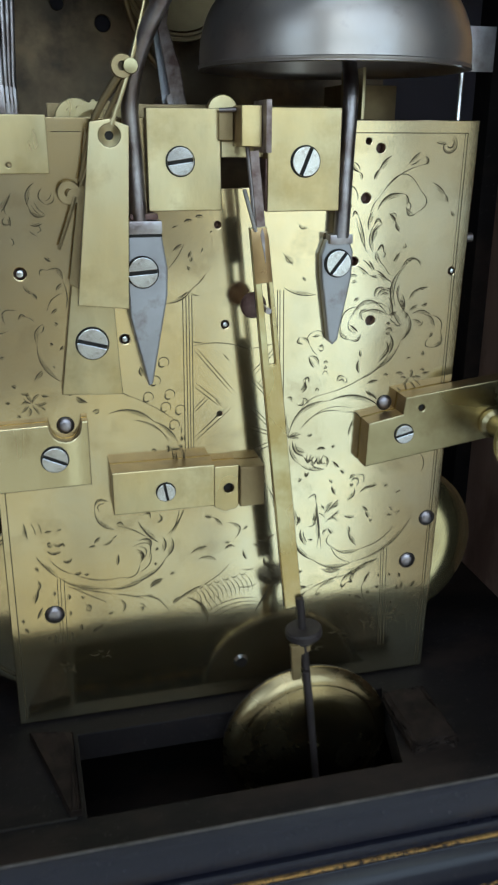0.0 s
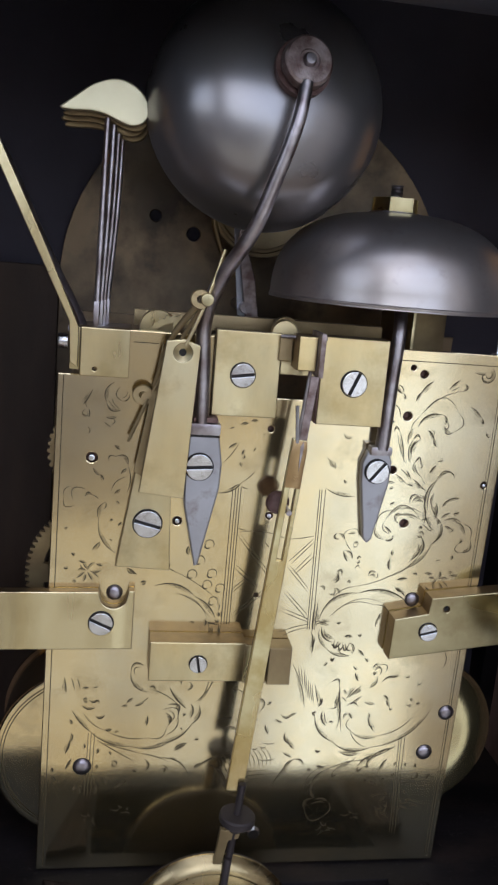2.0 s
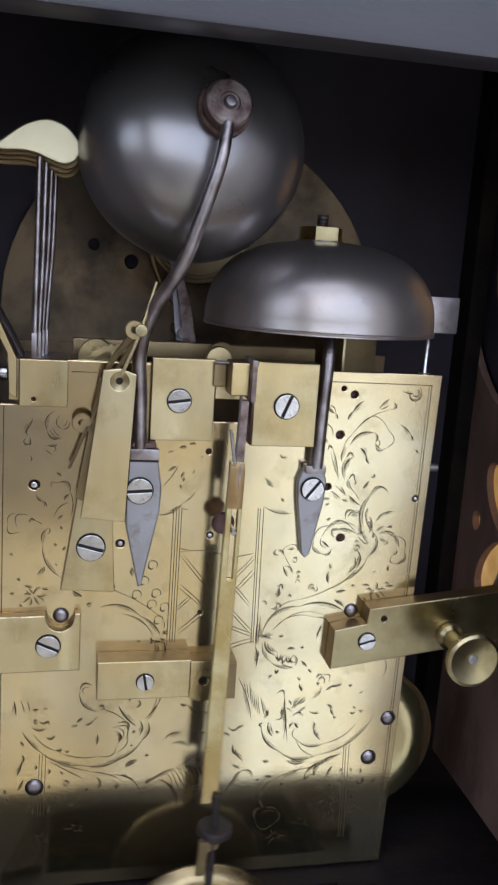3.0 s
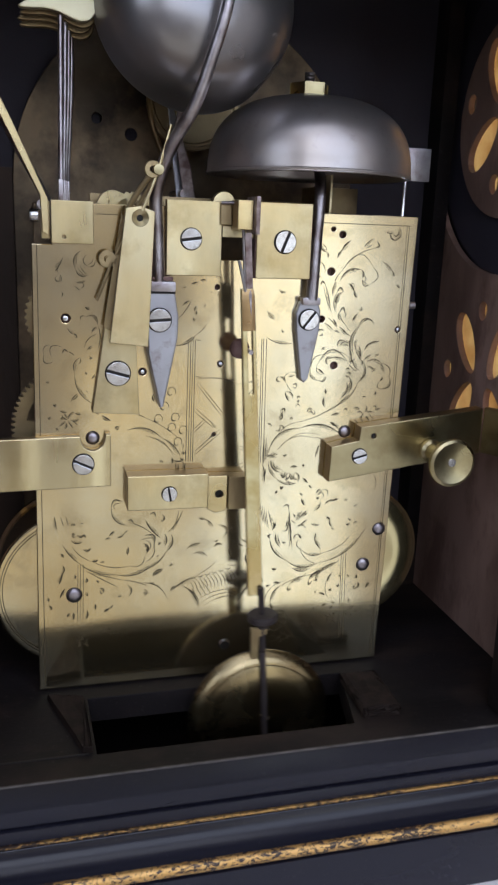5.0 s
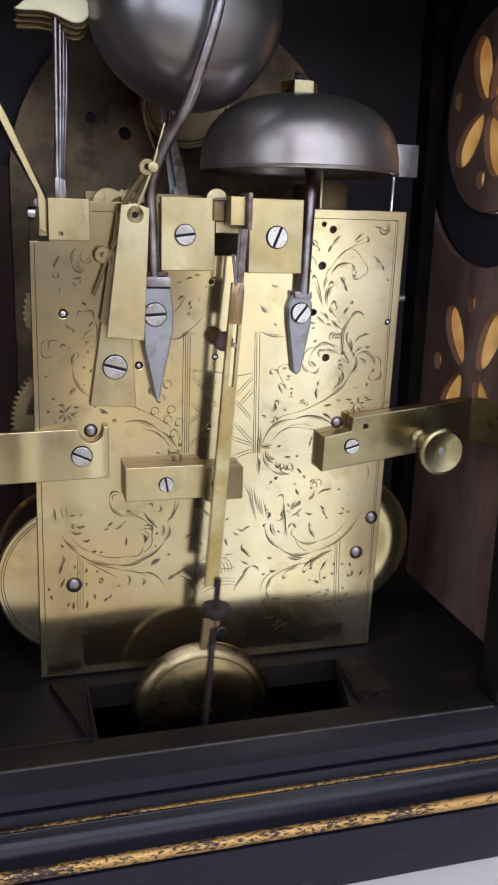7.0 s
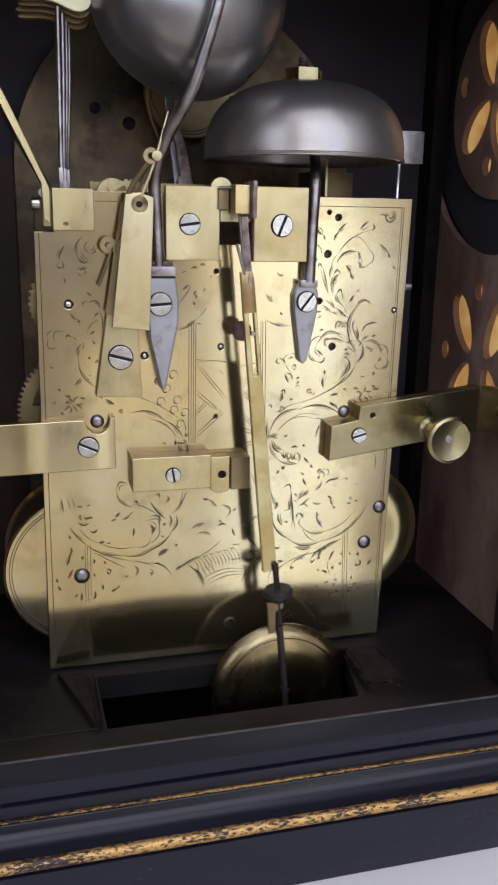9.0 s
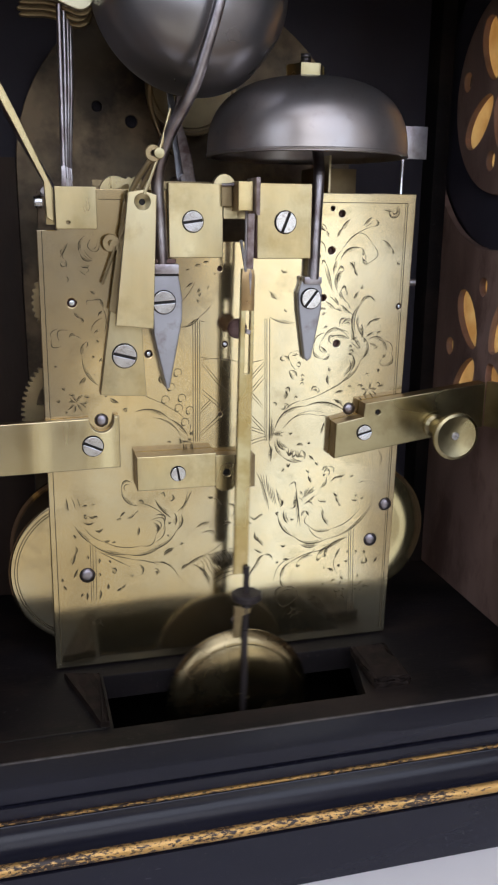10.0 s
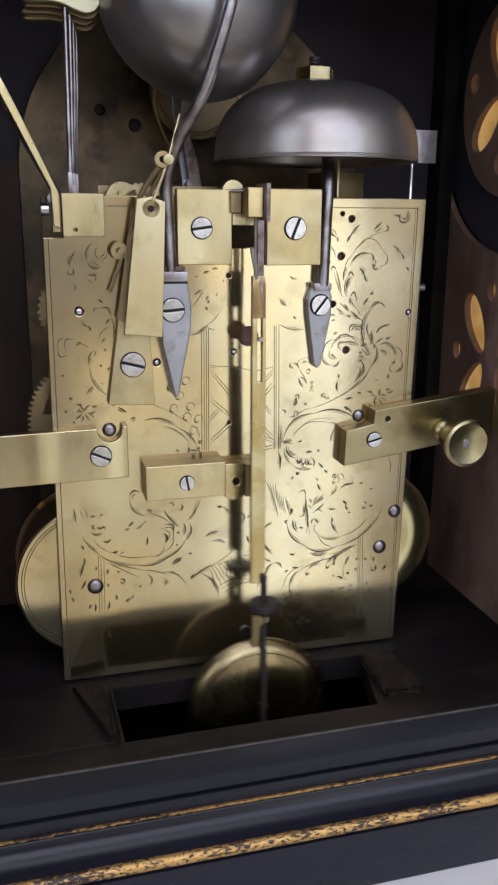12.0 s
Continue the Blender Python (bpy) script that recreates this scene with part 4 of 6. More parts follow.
    # shaded leaf
    cuts(bm, (12.0, 82.3, 18.0, 64.8, 0.05, 0.57), (16.7, 80.3, 18.0, 70.9, -0.03, 0.47), (17.4, 77.7, 18.9, 69.1, -0.02, 0.38), (18.3, 76.4, 19.8, 67.7, -0.02, 0.38), (19.2, 75.1, 20.7, 66.8, -0.02, 0.38), (20.1, 74.2, 21.5, 66.3, -0.03, 0.38), (21.1, 74.1, 23.1, 66.2, -0.01, 0.57), (15.4, 80.4, 16.9, 72.6, -0.02, 0.38), (14.2, 80.9, 15.8, 75.3, -0.02, 0.38), (24.3, 68.7, 23.1, 65.3, 0.10, 0.85))
    # slender plume
    cuts(bm, (27.0, 75.0, 30.1, 73.6, 0.67, 0.57), (30.1, 73.6, 29.1, 64.5, 0.10, 0.76), (30.2, 71.0, 31.1, 59.5, 0.06, 0.57), (27.4, 64.6, 30.4, 66.6, -0.29, 0.47), (31.9, 72.2, 33.1, 70.3, 0.10, 0.66), (33.3, 68.6, 36.1, 73.2, -0.00, 0.57), (34.2, 69.0, 38.3, 73.5, 0.03, 0.76), (36.3, 70.6, 38.5, 72.2, -0.08, 0.57), (35.1, 66.3, 38.9, 69.5, 0.03, 0.57), (33.9, 65.5, 38.2, 65.2, 0.40, 0.57), (31.1, 69.2, 33.4, 67.3, 0.09, 0.47))
    # touches in the oval
    cuts(bm, (40.3, 67.3, 44.3, 66.4, -0.12, 0.66), (47.2, 69.9, 49.3, 68.0, 0.10, 1), (48.7, 68.1, 50.1, 65.3, -0.12, 0.95), (50.2, 64.9, 51.1, 64.2, -0.45, 0.76), (57.5, 68.8, 58.5, 67.4, -0.04, 0.57), (56.3, 66.2, 58.6, 65.8, -0.16, 0.66), (59.9, 66.4, 61.7, 66.8, 0.07, 0.57), (67.5, 88.4, 68.4, 81.0, 0.18, 0.38), (42.3, 62.7, 42.8, 60.5, 0.18, 0.66))
    # oval, lower arc
    cuts(bm, (22.7, 63.2, 22.2, 61.5, -0.64, 0.95), (22.2, 61.5, 29.7, 51.2, -0.15, 0.95), (29.7, 51.2, 44.7, 48.7, -0.18, 0.76), (44.7, 48.7, 65.9, 63.8, -0.14, 0.57), (24.9, 63.5, 26.8, 57.6, -0.16, 0.95), (25.8, 63.0, 27.2, 58.5, -0.09, 0.47), (27.6, 59.3, 29.4, 58.9, 0.12, 0.76), (36.5, 55.6, 47.2, 53.5, -0.20, 0.57), (47.2, 53.5, 59.3, 61.1, -0.11, 0.47), (36.0, 56.5, 43.4, 48.6, -0.15, 0.47), (35.4, 60.5, 36.5, 55.6, -0.31, 0.47), (34.9, 62.8, 36.3, 60.5, -0.02, 1), (33.2, 60.3, 34.6, 62.8, 0.29, 0.57))
    # plumes in the oval
    cuts(bm, (42.3, 61.8, 45.8, 54.9, -0.11, 0.76), (42.5, 57.8, 44.4, 55.9, 0.27, 0.47), (30.2, 70.1, 32.6, 55.0, 0.01, 0.47), (30.8, 66.6, 29.9, 68.4, 0.60, 0.57), (31.7, 64.8, 30.8, 56.0, 0.03, 0.38), (23.4, 68.8, 24.4, 66.1, 0.00, 0.95), (23.7, 47.7, 25.9, 47.3, -0.28, 0.95), (32.4, 47.0, 40.9, 46.1, -0.01, 0.57), (33.3, 46.7, 40.0, 45.9, -0.14, 0.76), (34.0, 42.3, 39.6, 44.6, -0.18, 0.47))
    # sprays under the oval
    cuts(bm, (54.6, 49.3, 34.4, 42.8, 0.09, 0.47), (54.2, 48.4, 44.2, 42.4, -0.14, 0.57), (47.6, 45.6, 40.7, 40.9, -0.13, 0.95), (40.7, 40.9, 42.5, 40.3, -1.05, 0.76), (42.9, 40.7, 43.7, 42.0, -1.02, 0.76), (47.2, 44.9, 44.1, 40.8, -0.24, 0.76), (53.7, 48.7, 42.2, 45.3, 0.04, 0.38), (28.4, 39.2, 37.9, 42.9, 0.04, 0.47), (31.5, 38.5, 38.4, 41.5, 0.18, 0.57), (31.5, 38.5, 33.0, 37.4, -0.77, 0.76), (28.4, 39.2, 23.8, 31.4, -0.18, 0.76), (23.8, 31.4, 25.3, 27.8, -0.16, 0.85), (24.8, 40.8, 27.6, 40.3, 0.11, 1.1))
    # curl in the corner
    cuts(bm, (21.4, 39.3, 22.9, 39.7, 0.12, 0.85), (30.0, 41.3, 20.8, 30.8, -0.21, 0.38), (25.3, 27.6, 22.4, 22.4, -0.41, 0.57), (22.4, 22.4, 29.9, 20.2, -0.44, 0.47), (29.9, 20.2, 31.1, 25.7, -0.26, 0.47), (26.2, 27.1, 30.6, 26.2, 0.18, 0.66), (24.5, 24.9, 29.8, 25.4, 0.16, 0.47), (51.7, 43.6, 49.5, 39.2, -0.11, 0.95), (49.2, 40.2, 50.6, 31.3, -0.12, 0.38), (50.4, 35.0, 51.7, 35.8, 0.02, 1.2), (45.9, 34.2, 48.7, 32.7, 0.16, 1.1), (43.8, 35.3, 44.7, 34.6, 0.01, 0.66))
    # touches by the pillar
    cuts(bm, (53.9, 37.5, 55.2, 37.8, -0.70, 0.76), (54.8, 42.4, 55.0, 41.1, 0.21, 0.76), (62.8, 41.8, 63.1, 39.9, 0.16, 0.95), (62.6, 37.2, 64.3, 35.6, -0.65, 0.66), (63.9, 38.0, 64.1, 35.2, 0.20, 0.95), (67.8, 35.3, 69.5, 37.5, -0.08, 0.95), (43.1, 27.1, 44.5, 26.9, 0.13, 0.66), (47.1, 27.9, 49.8, 29.0, -0.08, 0.57), (52.0, 29.8, 53.5, 28.5, -0.06, 0.76), (51.3, 26.1, 52.6, 27.8, -0.15, 0.66), (53.0, 24.2, 54.4, 23.6, -0.30, 0.85), (59.2, 23.7, 60.3, 23.0, -0.45, 0.85), (61.4, 26.1, 63.1, 26.3, 0.18, 0.66))
    # edge of the urn and sprig
    cuts(bm, (12.2, 61.3, 15.5, 62.8, 0.07, 0.57), (12.8, 52.9, 15.9, 48.1, -0.11, 0.76), (12.7, 40.5, 16.1, 43.8, 0.14, 0.76), (16.1, 43.8, 20.0, 41.3, 0.27, 0.76), (60.2, 30.4, 60.3, 28.8, 0.17, 0.76), (58.8, 42.1, 59.2, 40.8, 0.26, 0.76))
    # oval, flank and mask
    cuts(bm, (-67.5, 76.2, -66.7, 70.5, 0.02, 0.76), (-65.2, 76.1, -63.9, 71.5, 0.04, 0.38), (-63.0, 75.9, -62.0, 71.8, 0.02, 0.38), (-61.2, 72.2, -59.0, 72.4, 0.09, 0.66), (-57.4, 72.5, -55.8, 72.9, -0.03, 0.47), (-61.0, 65.6, -56.5, 64.9, -0.23, 0.76), (-58.7, 67.9, -55.6, 67.9, -0.34, 0.76), (-60.6, 67.6, -59.4, 68.2, 0.44, 0.66), (-56.8, 67.4, -55.3, 66.4, 0.44, 0.57), (-60.7, 67.8, -59.2, 66.9, -0.20, 0.57))
    # oval, sweep
    cuts(bm, (-64.5, 64.0, -57.8, 55.4, -0.06, 0.66), (-57.8, 55.4, -43.2, 49.6, -0.11, 0.66), (-43.2, 49.6, -29.7, 51.5, -0.13, 0.66), (-60.7, 63.1, -52.4, 55.8, -0.10, 0.38), (-52.4, 55.8, -37.6, 53.0, -0.10, 0.47), (-37.6, 53.0, -31.3, 57.2, -0.32, 0.47), (-56.3, 61.6, -53.2, 62.0, -0.36, 0.95), (-52.8, 56.3, -50.5, 56.5, -0.21, 1), (-49.7, 55.6, -48.0, 55.7, -0.21, 0.57), (-47.6, 65.1, -45.3, 65.7, 0.13, 0.57), (-45.7, 66.6, -43.7, 68.5, 0.11, 0.95), (-43.0, 65.7, -39.8, 67.4, -0.18, 0.66))
    # dashes by the pillar end
    cuts(bm, (-39.8, 67.4, -38.3, 68.6, 0.05, 0.47), (-38.3, 61.5, -38.6, 57.7, 0.07, 0.95), (-65.3, 60.2, -64.2, 58.4, 0.16, 0.85), (-64.7, 55.1, -64.8, 51.4, 0.22, 0.76), (-64.8, 52.2, -66.3, 46.9, 0.06, 1.1), (-63.9, 45.0, -65.9, 40.9, -0.02, 1), (-70.8, 41.4, -70.5, 39.7, 0.17, 0.95), (-70.2, 37.9, -69.1, 35.9, 0.09, 0.95), (-59.9, 50.6, -59.9, 48.9, 0.23, 0.85), (-55.3, 48.9, -55.3, 46.8, 0.22, 0.95), (-55.4, 42.5, -55.2, 40.8, 0.24, 0.76), (-51.1, 47.7, -50.3, 46.4, 0.00, 0.76))
    # dashes below
    cuts(bm, (-50.0, 43.8, -48.4, 41.9, 0.42, 0.76), (-49.6, 43.3, -48.4, 41.5, -0.34, 0.57), (-51.9, 37.1, -51.7, 34.5, 0.07, 1), (-48.2, 33.3, -46.2, 34.6, 0.04, 1.1), (-46.2, 34.6, -44.6, 36.1, -0.19, 0.57), (-63.1, 32.1, -62.2, 33.8, 0.10, 1), (-60.7, 34.0, -60.8, 30.6, 0.07, 1.1), (-55.2, 34.4, -55.7, 30.5, 0.15, 1), (-55.6, 52.3, -42.5, 44.0, -0.01, 0.47), (-54.9, 51.4, -40.1, 46.8, 0.00, 0.47), (-40.1, 46.8, -29.7, 43.3, 0.05, 0.47), (-38.5, 44.5, -37.8, 39.7, 0.29, 0.76), (-42.5, 40.1, -40.9, 40.0, -0.32, 0.57), (-32.1, 42.2, -29.7, 39.8, 0.14, 0.47))
    # heart of the scroll
    cuts(bm, (-31.2, 66.0, -27.7, 62.0, 0.49, 0.85), (-27.7, 62.0, -31.3, 54.2, 0.22, 0.47), (-31.6, 61.4, -30.5, 58.8, 0.39, 0.76), (-31.2, 63.9, -29.7, 59.2, 0.32, 0.47), (-20.4, 65.7, -22.4, 58.6, 0.21, 0.85), (-22.4, 58.6, -34.5, 50.6, 0.15, 0.76), (-23.3, 66.3, -23.2, 60.8, 0.18, 0.85), (-24.9, 62.6, -25.8, 61.7, 0.09, 1), (-26.5, 56.4, -25.5, 56.7, 0.15, 0.76), (-28.1, 48.4, -23.6, 50.6, 0.15, 0.95), (-29.3, 45.0, -26.9, 43.9, -0.03, 0.85), (-28.1, 44.0, -24.7, 42.7, 0.05, 0.47), (-21.2, 52.1, -19.4, 52.4, -0.02, 0.76), (-20.4, 40.7, -18.3, 42.8, 0.11, 1))
    # touches below the holdfast
    cuts(bm, (-34.5, 45.0, -21.6, 36.5, 0.20, 0.47), (-32.1, 40.5, -31.3, 39.1, 0.69, 0.76), (-15.9, 42.1, -7.9, 32.5, 0.17, 0.57), (4.1, 66.2, 5.7, 67.3, -0.20, 0.66), (9.6, 62.3, 13.8, 62.0, -0.35, 0.66), (7.6, 60.3, 10.5, 58.8, 0.01, 0.66), (11.9, 54.8, 14.2, 50.2, -0.23, 1.1), (4.3, 58.0, 5.6, 54.4, -0.10, 0.95), (4.0, 50.6, 8.2, 50.5, -0.07, 0.47), (2.4, 44.1, 9.2, 44.4, -0.11, 0.47), (8.6, 32.8, 15.2, 43.0, 0.05, 0.76), (11.7, 46.9, 15.2, 44.8, -0.07, 0.76), (-2.1, 61.9, -0.4, 61.9, -0.21, 0.57))
    # leaf cluster below the holdfast
    cuts(bm, (-44.9, 78.8, -40.5, 80.9, 0.46, 0.66), (-44.9, 78.8, -38.4, 70.8, -0.23, 0.66), (-43.3, 77.6, -41.6, 80.4, 0.47, 0.47), (-38.3, 72.6, -36.1, 71.8, 0.42, 0.76), (-37.8, 72.0, -27.7, 65.9, 0.07, 0.47), (-31.1, 72.7, -24.8, 64.6, -0.07, 0.95), (-29.4, 75.0, -27.1, 73.7, 0.57, 0.57), (-24.3, 74.7, -24.8, 71.7, 0.42, 0.76), (-22.0, 66.8, -15.7, 76.0, -0.07, 0.47), (-20.8, 66.7, -17.4, 76.1, -0.06, 0.47), (-19.9, 67.2, -16.3, 75.4, -0.04, 0.38), (-33.4, 63.9, -28.3, 58.8, 0.58, 0.47), (-32.2, 62.7, -31.1, 57.7, 0.38, 0.66))
    # sprigs and urn
    cuts(bm, (-8.8, 72.6, -6.4, 72.1, -0.22, 1), (-6.4, 71.8, -2.8, 68.2, 0.10, 0.66), (1.4, 62.8, -1.1, 69.1, -0.48, 0.57), (1.4, 59.7, -2.1, 59.3, -0.30, 0.95), (-13.9, 58.9, -8.0, 61.0, 0.14, 0.76), (-11.5, 56.3, -5.0, 55.2, 0.23, 0.57), (-20.2, 40.3, -10.2, 46.3, 0.07, 0.85), (-14.9, 42.3, -8.3, 31.0, 0.13, 0.66), (-10.2, 46.3, -0.8, 53.1, -0.06, 0.38), (-11.4, 41.4, -8.7, 36.1, -0.02, 0.38), (-9.6, 41.9, -6.8, 36.6, -0.01, 0.38), (-7.8, 42.3, -4.9, 37.3, -0.01, 0.38), (-6.0, 42.8, -3.0, 38.1, -0.02, 0.38), (-28.0, 47.7, -24.3, 49.9, 0.08, 0.95))
    for x, z in ((-21.0, 126.1), (-23.8, 120.3), (-19.4, 115.6), (-26.2, 115.2), (-20.8, 111.5), (-16.2, 110.3), (-18.2, 105.5)):
        arc(bm, x, z, 1.6, -50, 190, 0.4)
        arc(bm, x - 0.6, z - 0.6, 0.9, 120, 330, 0.7)
    # shading of the urn under its rim
    for k in range(13):
        x, z = -13.0 + 1.5 * k, 44.6 + 0.33 * k
        cuts(bm, (x, z, x + 2.6, z - 5.4 - 0.12 * k, 0.12, 0.34))
        if k % 2:
            cuts(bm, (x - 0.6, z + 1.0, x + 1.8, z + 1.2, -0.3, 0.5))
    for k in range(3):
        cuts(bm, (-8.5 + 1.2 * k, 35.5 - 1.6 * k, 9.5, 38.5 - 1.4 * k, 0.12, 0.36))
    # small flowers in the foot of the plate
    for cx, cz, n in ((30.5, 14.5, 9), (41, 20, 5), (-57, 20.5, 7), (-45, 24, 5), (52, 21.5, 7), (62, 24, 6)):
        for k in range(n):
            a = 2 * math.pi * (k + 0.3 * (k % 2)) / n
            x0, z0 = cx + 1.4 * math.cos(a), cz + 1.1 * math.sin(a)
            r = 2.2 + 1.2 * (k % 3)
            cuts(bm, (x0, z0, cx + r * math.cos(a + 0.5), cz + 0.7 * r * math.sin(a + 0.5), 0.2, 0.5))
    return bm


def back_plate():
    plate = thing("back_plate", "engraved polished brass clock back plate on the case floor", "clock plate")
    holes = [circle(x, z, 0.8 * r, 18) for x, z, r in PIVOTS] + [rect(-5, 10, 177.5, 186)]
    sheet = part("plate", slab(PLATE, 0.0, 0.0032, holes, 0.0003), BRASS, plate)
    ob = part("engraving", engraving(), CUT, sheet, "dark engraved scrolls and foliage")
    ob["kind"] = "stuff"
    for x, z, r in PIVOTS[2:5] + PIVOTS[8:9]:
        part("pivot", lathe([(0, -0.0006), (r * 0.45 * MM, -0.0003), (r * 0.45 * MM, 0.003), (0, 0.003)], (x * MM, 0, z * MM), (0, 1, 0), 18), STEEL, plate, "steel pivot end", crisp=40)
        part("oil_sink", lathe([(r * MM, 0.0026), (r * 0.5 * MM, 0.0031), (0, 0.0031)], (x * MM, 0, z * MM), (0, 1, 0), 18), RUST, sheet, crisp=40)
    for x, z, r in PIVOTS[:2] + PIVOTS[5:8] + PIVOTS[9:]:
        part("oil_sink", lathe([(r * MM, 0.0012), (r * 0.6 * MM, 0.0030), (0, 0.0031)], (x * MM, 0, z * MM), (0, 1, 0), 18), RUST, sheet, crisp=40)
    # pillar ends and pins
    for x, z, r in ((72.2, 63, 2.8), (65.8, 46.6, 2.9), (-60.2, 41.8, 3.1), (-52, 108, 2.6), (53, 107.8, 2.5)):
        part("pillar_end", lathe([(0, -0.0012), (r * 0.3 * MM, -0.00117), (r * 0.6 * MM, -0.00102), (r * 0.85 * MM, -0.0007), (r * MM, 0.0)], (x * MM, -0.0002, z * MM), (0, 1, 0), 28), PILLAR_STEEL, plate, "steel pillar end", crisp=40)
        # dark ring paints the shade round the pillar end
        part("shade_ring", lathe([(r * 0.98 * MM, 0), (r * 1.07 * MM, 0), (r * 1.07 * MM, 0.0003)], (x * MM, -0.00012, z * MM), (0, 1, 0), 24), HOLE_SHADE, plate)
    part("pillar_end", lathe([(0, -0.0012), (0.002, -0.0011), (0.0027, 0.0)], (0.0035, -0.0002, 0.0135), (0, 1, 0), 20), STEEL, plate, "steel pillar end", crisp=40)


def lofted(name, outline, y0, y1, mat, parent, holes=(), bevel=0.0003, label=""):
    """A flat piece with a polished face; the brass ones take a darker brass on their side faces."""
    ob = part(name, slab(outline, y0, y1, holes, bevel), mat, parent, label)
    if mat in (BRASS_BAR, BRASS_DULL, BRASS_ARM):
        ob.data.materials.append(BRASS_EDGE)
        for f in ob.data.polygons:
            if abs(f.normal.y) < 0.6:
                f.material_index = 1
    return ob


def brackets():
    # bridge that carries the pendulum
    cock = thing("back_cock", "brass back cock bridging a square opening", "clock bracket")
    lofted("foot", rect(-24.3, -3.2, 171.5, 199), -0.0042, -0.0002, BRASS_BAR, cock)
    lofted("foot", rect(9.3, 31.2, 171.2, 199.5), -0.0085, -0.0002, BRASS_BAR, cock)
    # thin dark layer that paints the shade on the foot's left face
    part("shaded_side", box(0.0088, 0.0092, -0.0083, -0.0004, 0.1714, 0.1858, 0.0001), RUST, cock, "dark layer on the cock foot's side, shade put into colour")
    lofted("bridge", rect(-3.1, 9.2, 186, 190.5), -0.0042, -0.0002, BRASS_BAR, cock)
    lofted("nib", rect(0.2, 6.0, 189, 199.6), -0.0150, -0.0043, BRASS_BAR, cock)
    lofted("cheek", rect(-4.2, 0.0, 190.6, 198.5), -0.0060, -0.0002, BRASS_OLD, cock)
    part("pinion_wheel", lathe([(0, -0.0008), (0.0042, -0.0008), (0.0045, 0), (0.0045, 0.0015), (0, 0.0015)], (-0.0015, 0.002, 0.1985), (0, 1, 0), 32), BRASS_BAR, cock, crisp=40)
    part("suspension_block", box(0.0062, 0.0078, -0.0185, -0.0043, 0.1875, 0.2010, 0.0003), IRON, cock, "dark steel suspension block")
    part("pin", tube([(-0.004, -0.006, 0.1985), (0.0095, -0.012, 0.1990)], 0.0006, n=10, curved=False), STEEL_ROD, cock, crisp=40)
    # block with the lever at the top corner
    block = thing("hammer_stop_block", "square brass block with bent brass spring lever", "clock bracket")
    lofted("block", rect(-66.2, -51.2, 182, 197), -0.0062, -0.0002, BRASS_BAR, block, [circle(-61.7, 184.3, 0.7, 12)])
    part("cheek", box(-0.0695, -0.0664, -0.0032, 0.010, 0.1835, 0.1965, 0.0003), BRASS_BAR, block)
    part("stop_screw", lathe([(0, 0), (0.0022, 0), (0.0024, 0.0006), (0.0024, 0.003), (0, 0.003)], (-0.0735, 0.002, 0.1915), (1, 0, 0), 20), STEEL, block, crisp=40)
    lofted("spring", [(-69.3, 186), (-66.9, 184.5), (-66.9, 197), (-78.6, 223), (-94, 255), (-97.4, 255), (-81.8, 223), (-69.8, 198.5)], -0.0066, -0.0034, BRASS_BAR, block)
    part("spring", tube([(-0.0665, 0.010, 0.1950), (-0.0685, 0.010, 0.2000), (-0.0790, 0.010, 0.2195), (-0.0882, 0.010, 0.2390), (-0.0930, 0.010, 0.2480)], 0.0016, n=8, flat=2.0), STEEL_ROD, block, "dark iron twin of the spring", crisp=40)
    # spring strip on its foot
    strip = thing("guard_strip", "tapered brass strip standing off a tilted brass foot", "clock bracket")
    lofted("foot", [(-52.3, 119), (-34.3, 118), (-35.8, 150), (-47.0, 154)], -0.0045, -0.0002, BRASS_BAR, strip)
    lofted("strip", [(-46.2, 147), (-32.0, 145.5), (-29.8, 194.2), (-35.0, 196), (-40.2, 195.2)], -0.0125, -0.0100, BRASS_BAR, strip, [circle(-35.1, 191.8, 2.9, 24)])
    part("countersink", lathe([(0.0029, 0), (0.0012, 0.0012), (0.0011, 0.0020)], (-0.0351, -0.0124, 0.1918), (0, 1, 0), 28), BRASS_BAR, strip, crisp=40)
    part("hole", lathe([(0.0012, 0), (0.0011, 0.0004), (0, 0.0004)], (-0.0351, -0.0111, 0.1918), (0, 1, 0), 20), HOLE_SHADE, strip, "dark bottom of the countersunk hole", crisp=40)
    part("post", box(-0.044, -0.036, -0.0100, -0.0045, 0.1475, 0.1520, 0.0003), BRASS_OLD, strip)
    # left holding arm
    arm = thing("holding_bracket", "flat brass holding bar screwed to plate and case side", "clock bracket", "case brackets")
    notch = [(-56.6 + 4.6 * math.cos(radians(a)), 108.4 + 4.6 * math.sin(radians(a))) for a in range(190, 351, 16)]
    notch = [(x + 4.4, z) for x, z in notch]
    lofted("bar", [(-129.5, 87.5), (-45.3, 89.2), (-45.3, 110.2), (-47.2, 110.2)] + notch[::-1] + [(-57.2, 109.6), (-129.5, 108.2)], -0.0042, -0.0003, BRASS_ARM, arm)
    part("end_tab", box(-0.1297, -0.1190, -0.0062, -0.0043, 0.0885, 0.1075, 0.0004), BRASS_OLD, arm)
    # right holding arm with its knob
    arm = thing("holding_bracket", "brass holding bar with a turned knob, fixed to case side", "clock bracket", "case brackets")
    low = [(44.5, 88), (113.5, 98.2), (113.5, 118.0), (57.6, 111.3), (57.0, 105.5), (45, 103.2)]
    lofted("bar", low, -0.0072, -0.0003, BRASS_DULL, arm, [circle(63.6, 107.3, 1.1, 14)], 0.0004)
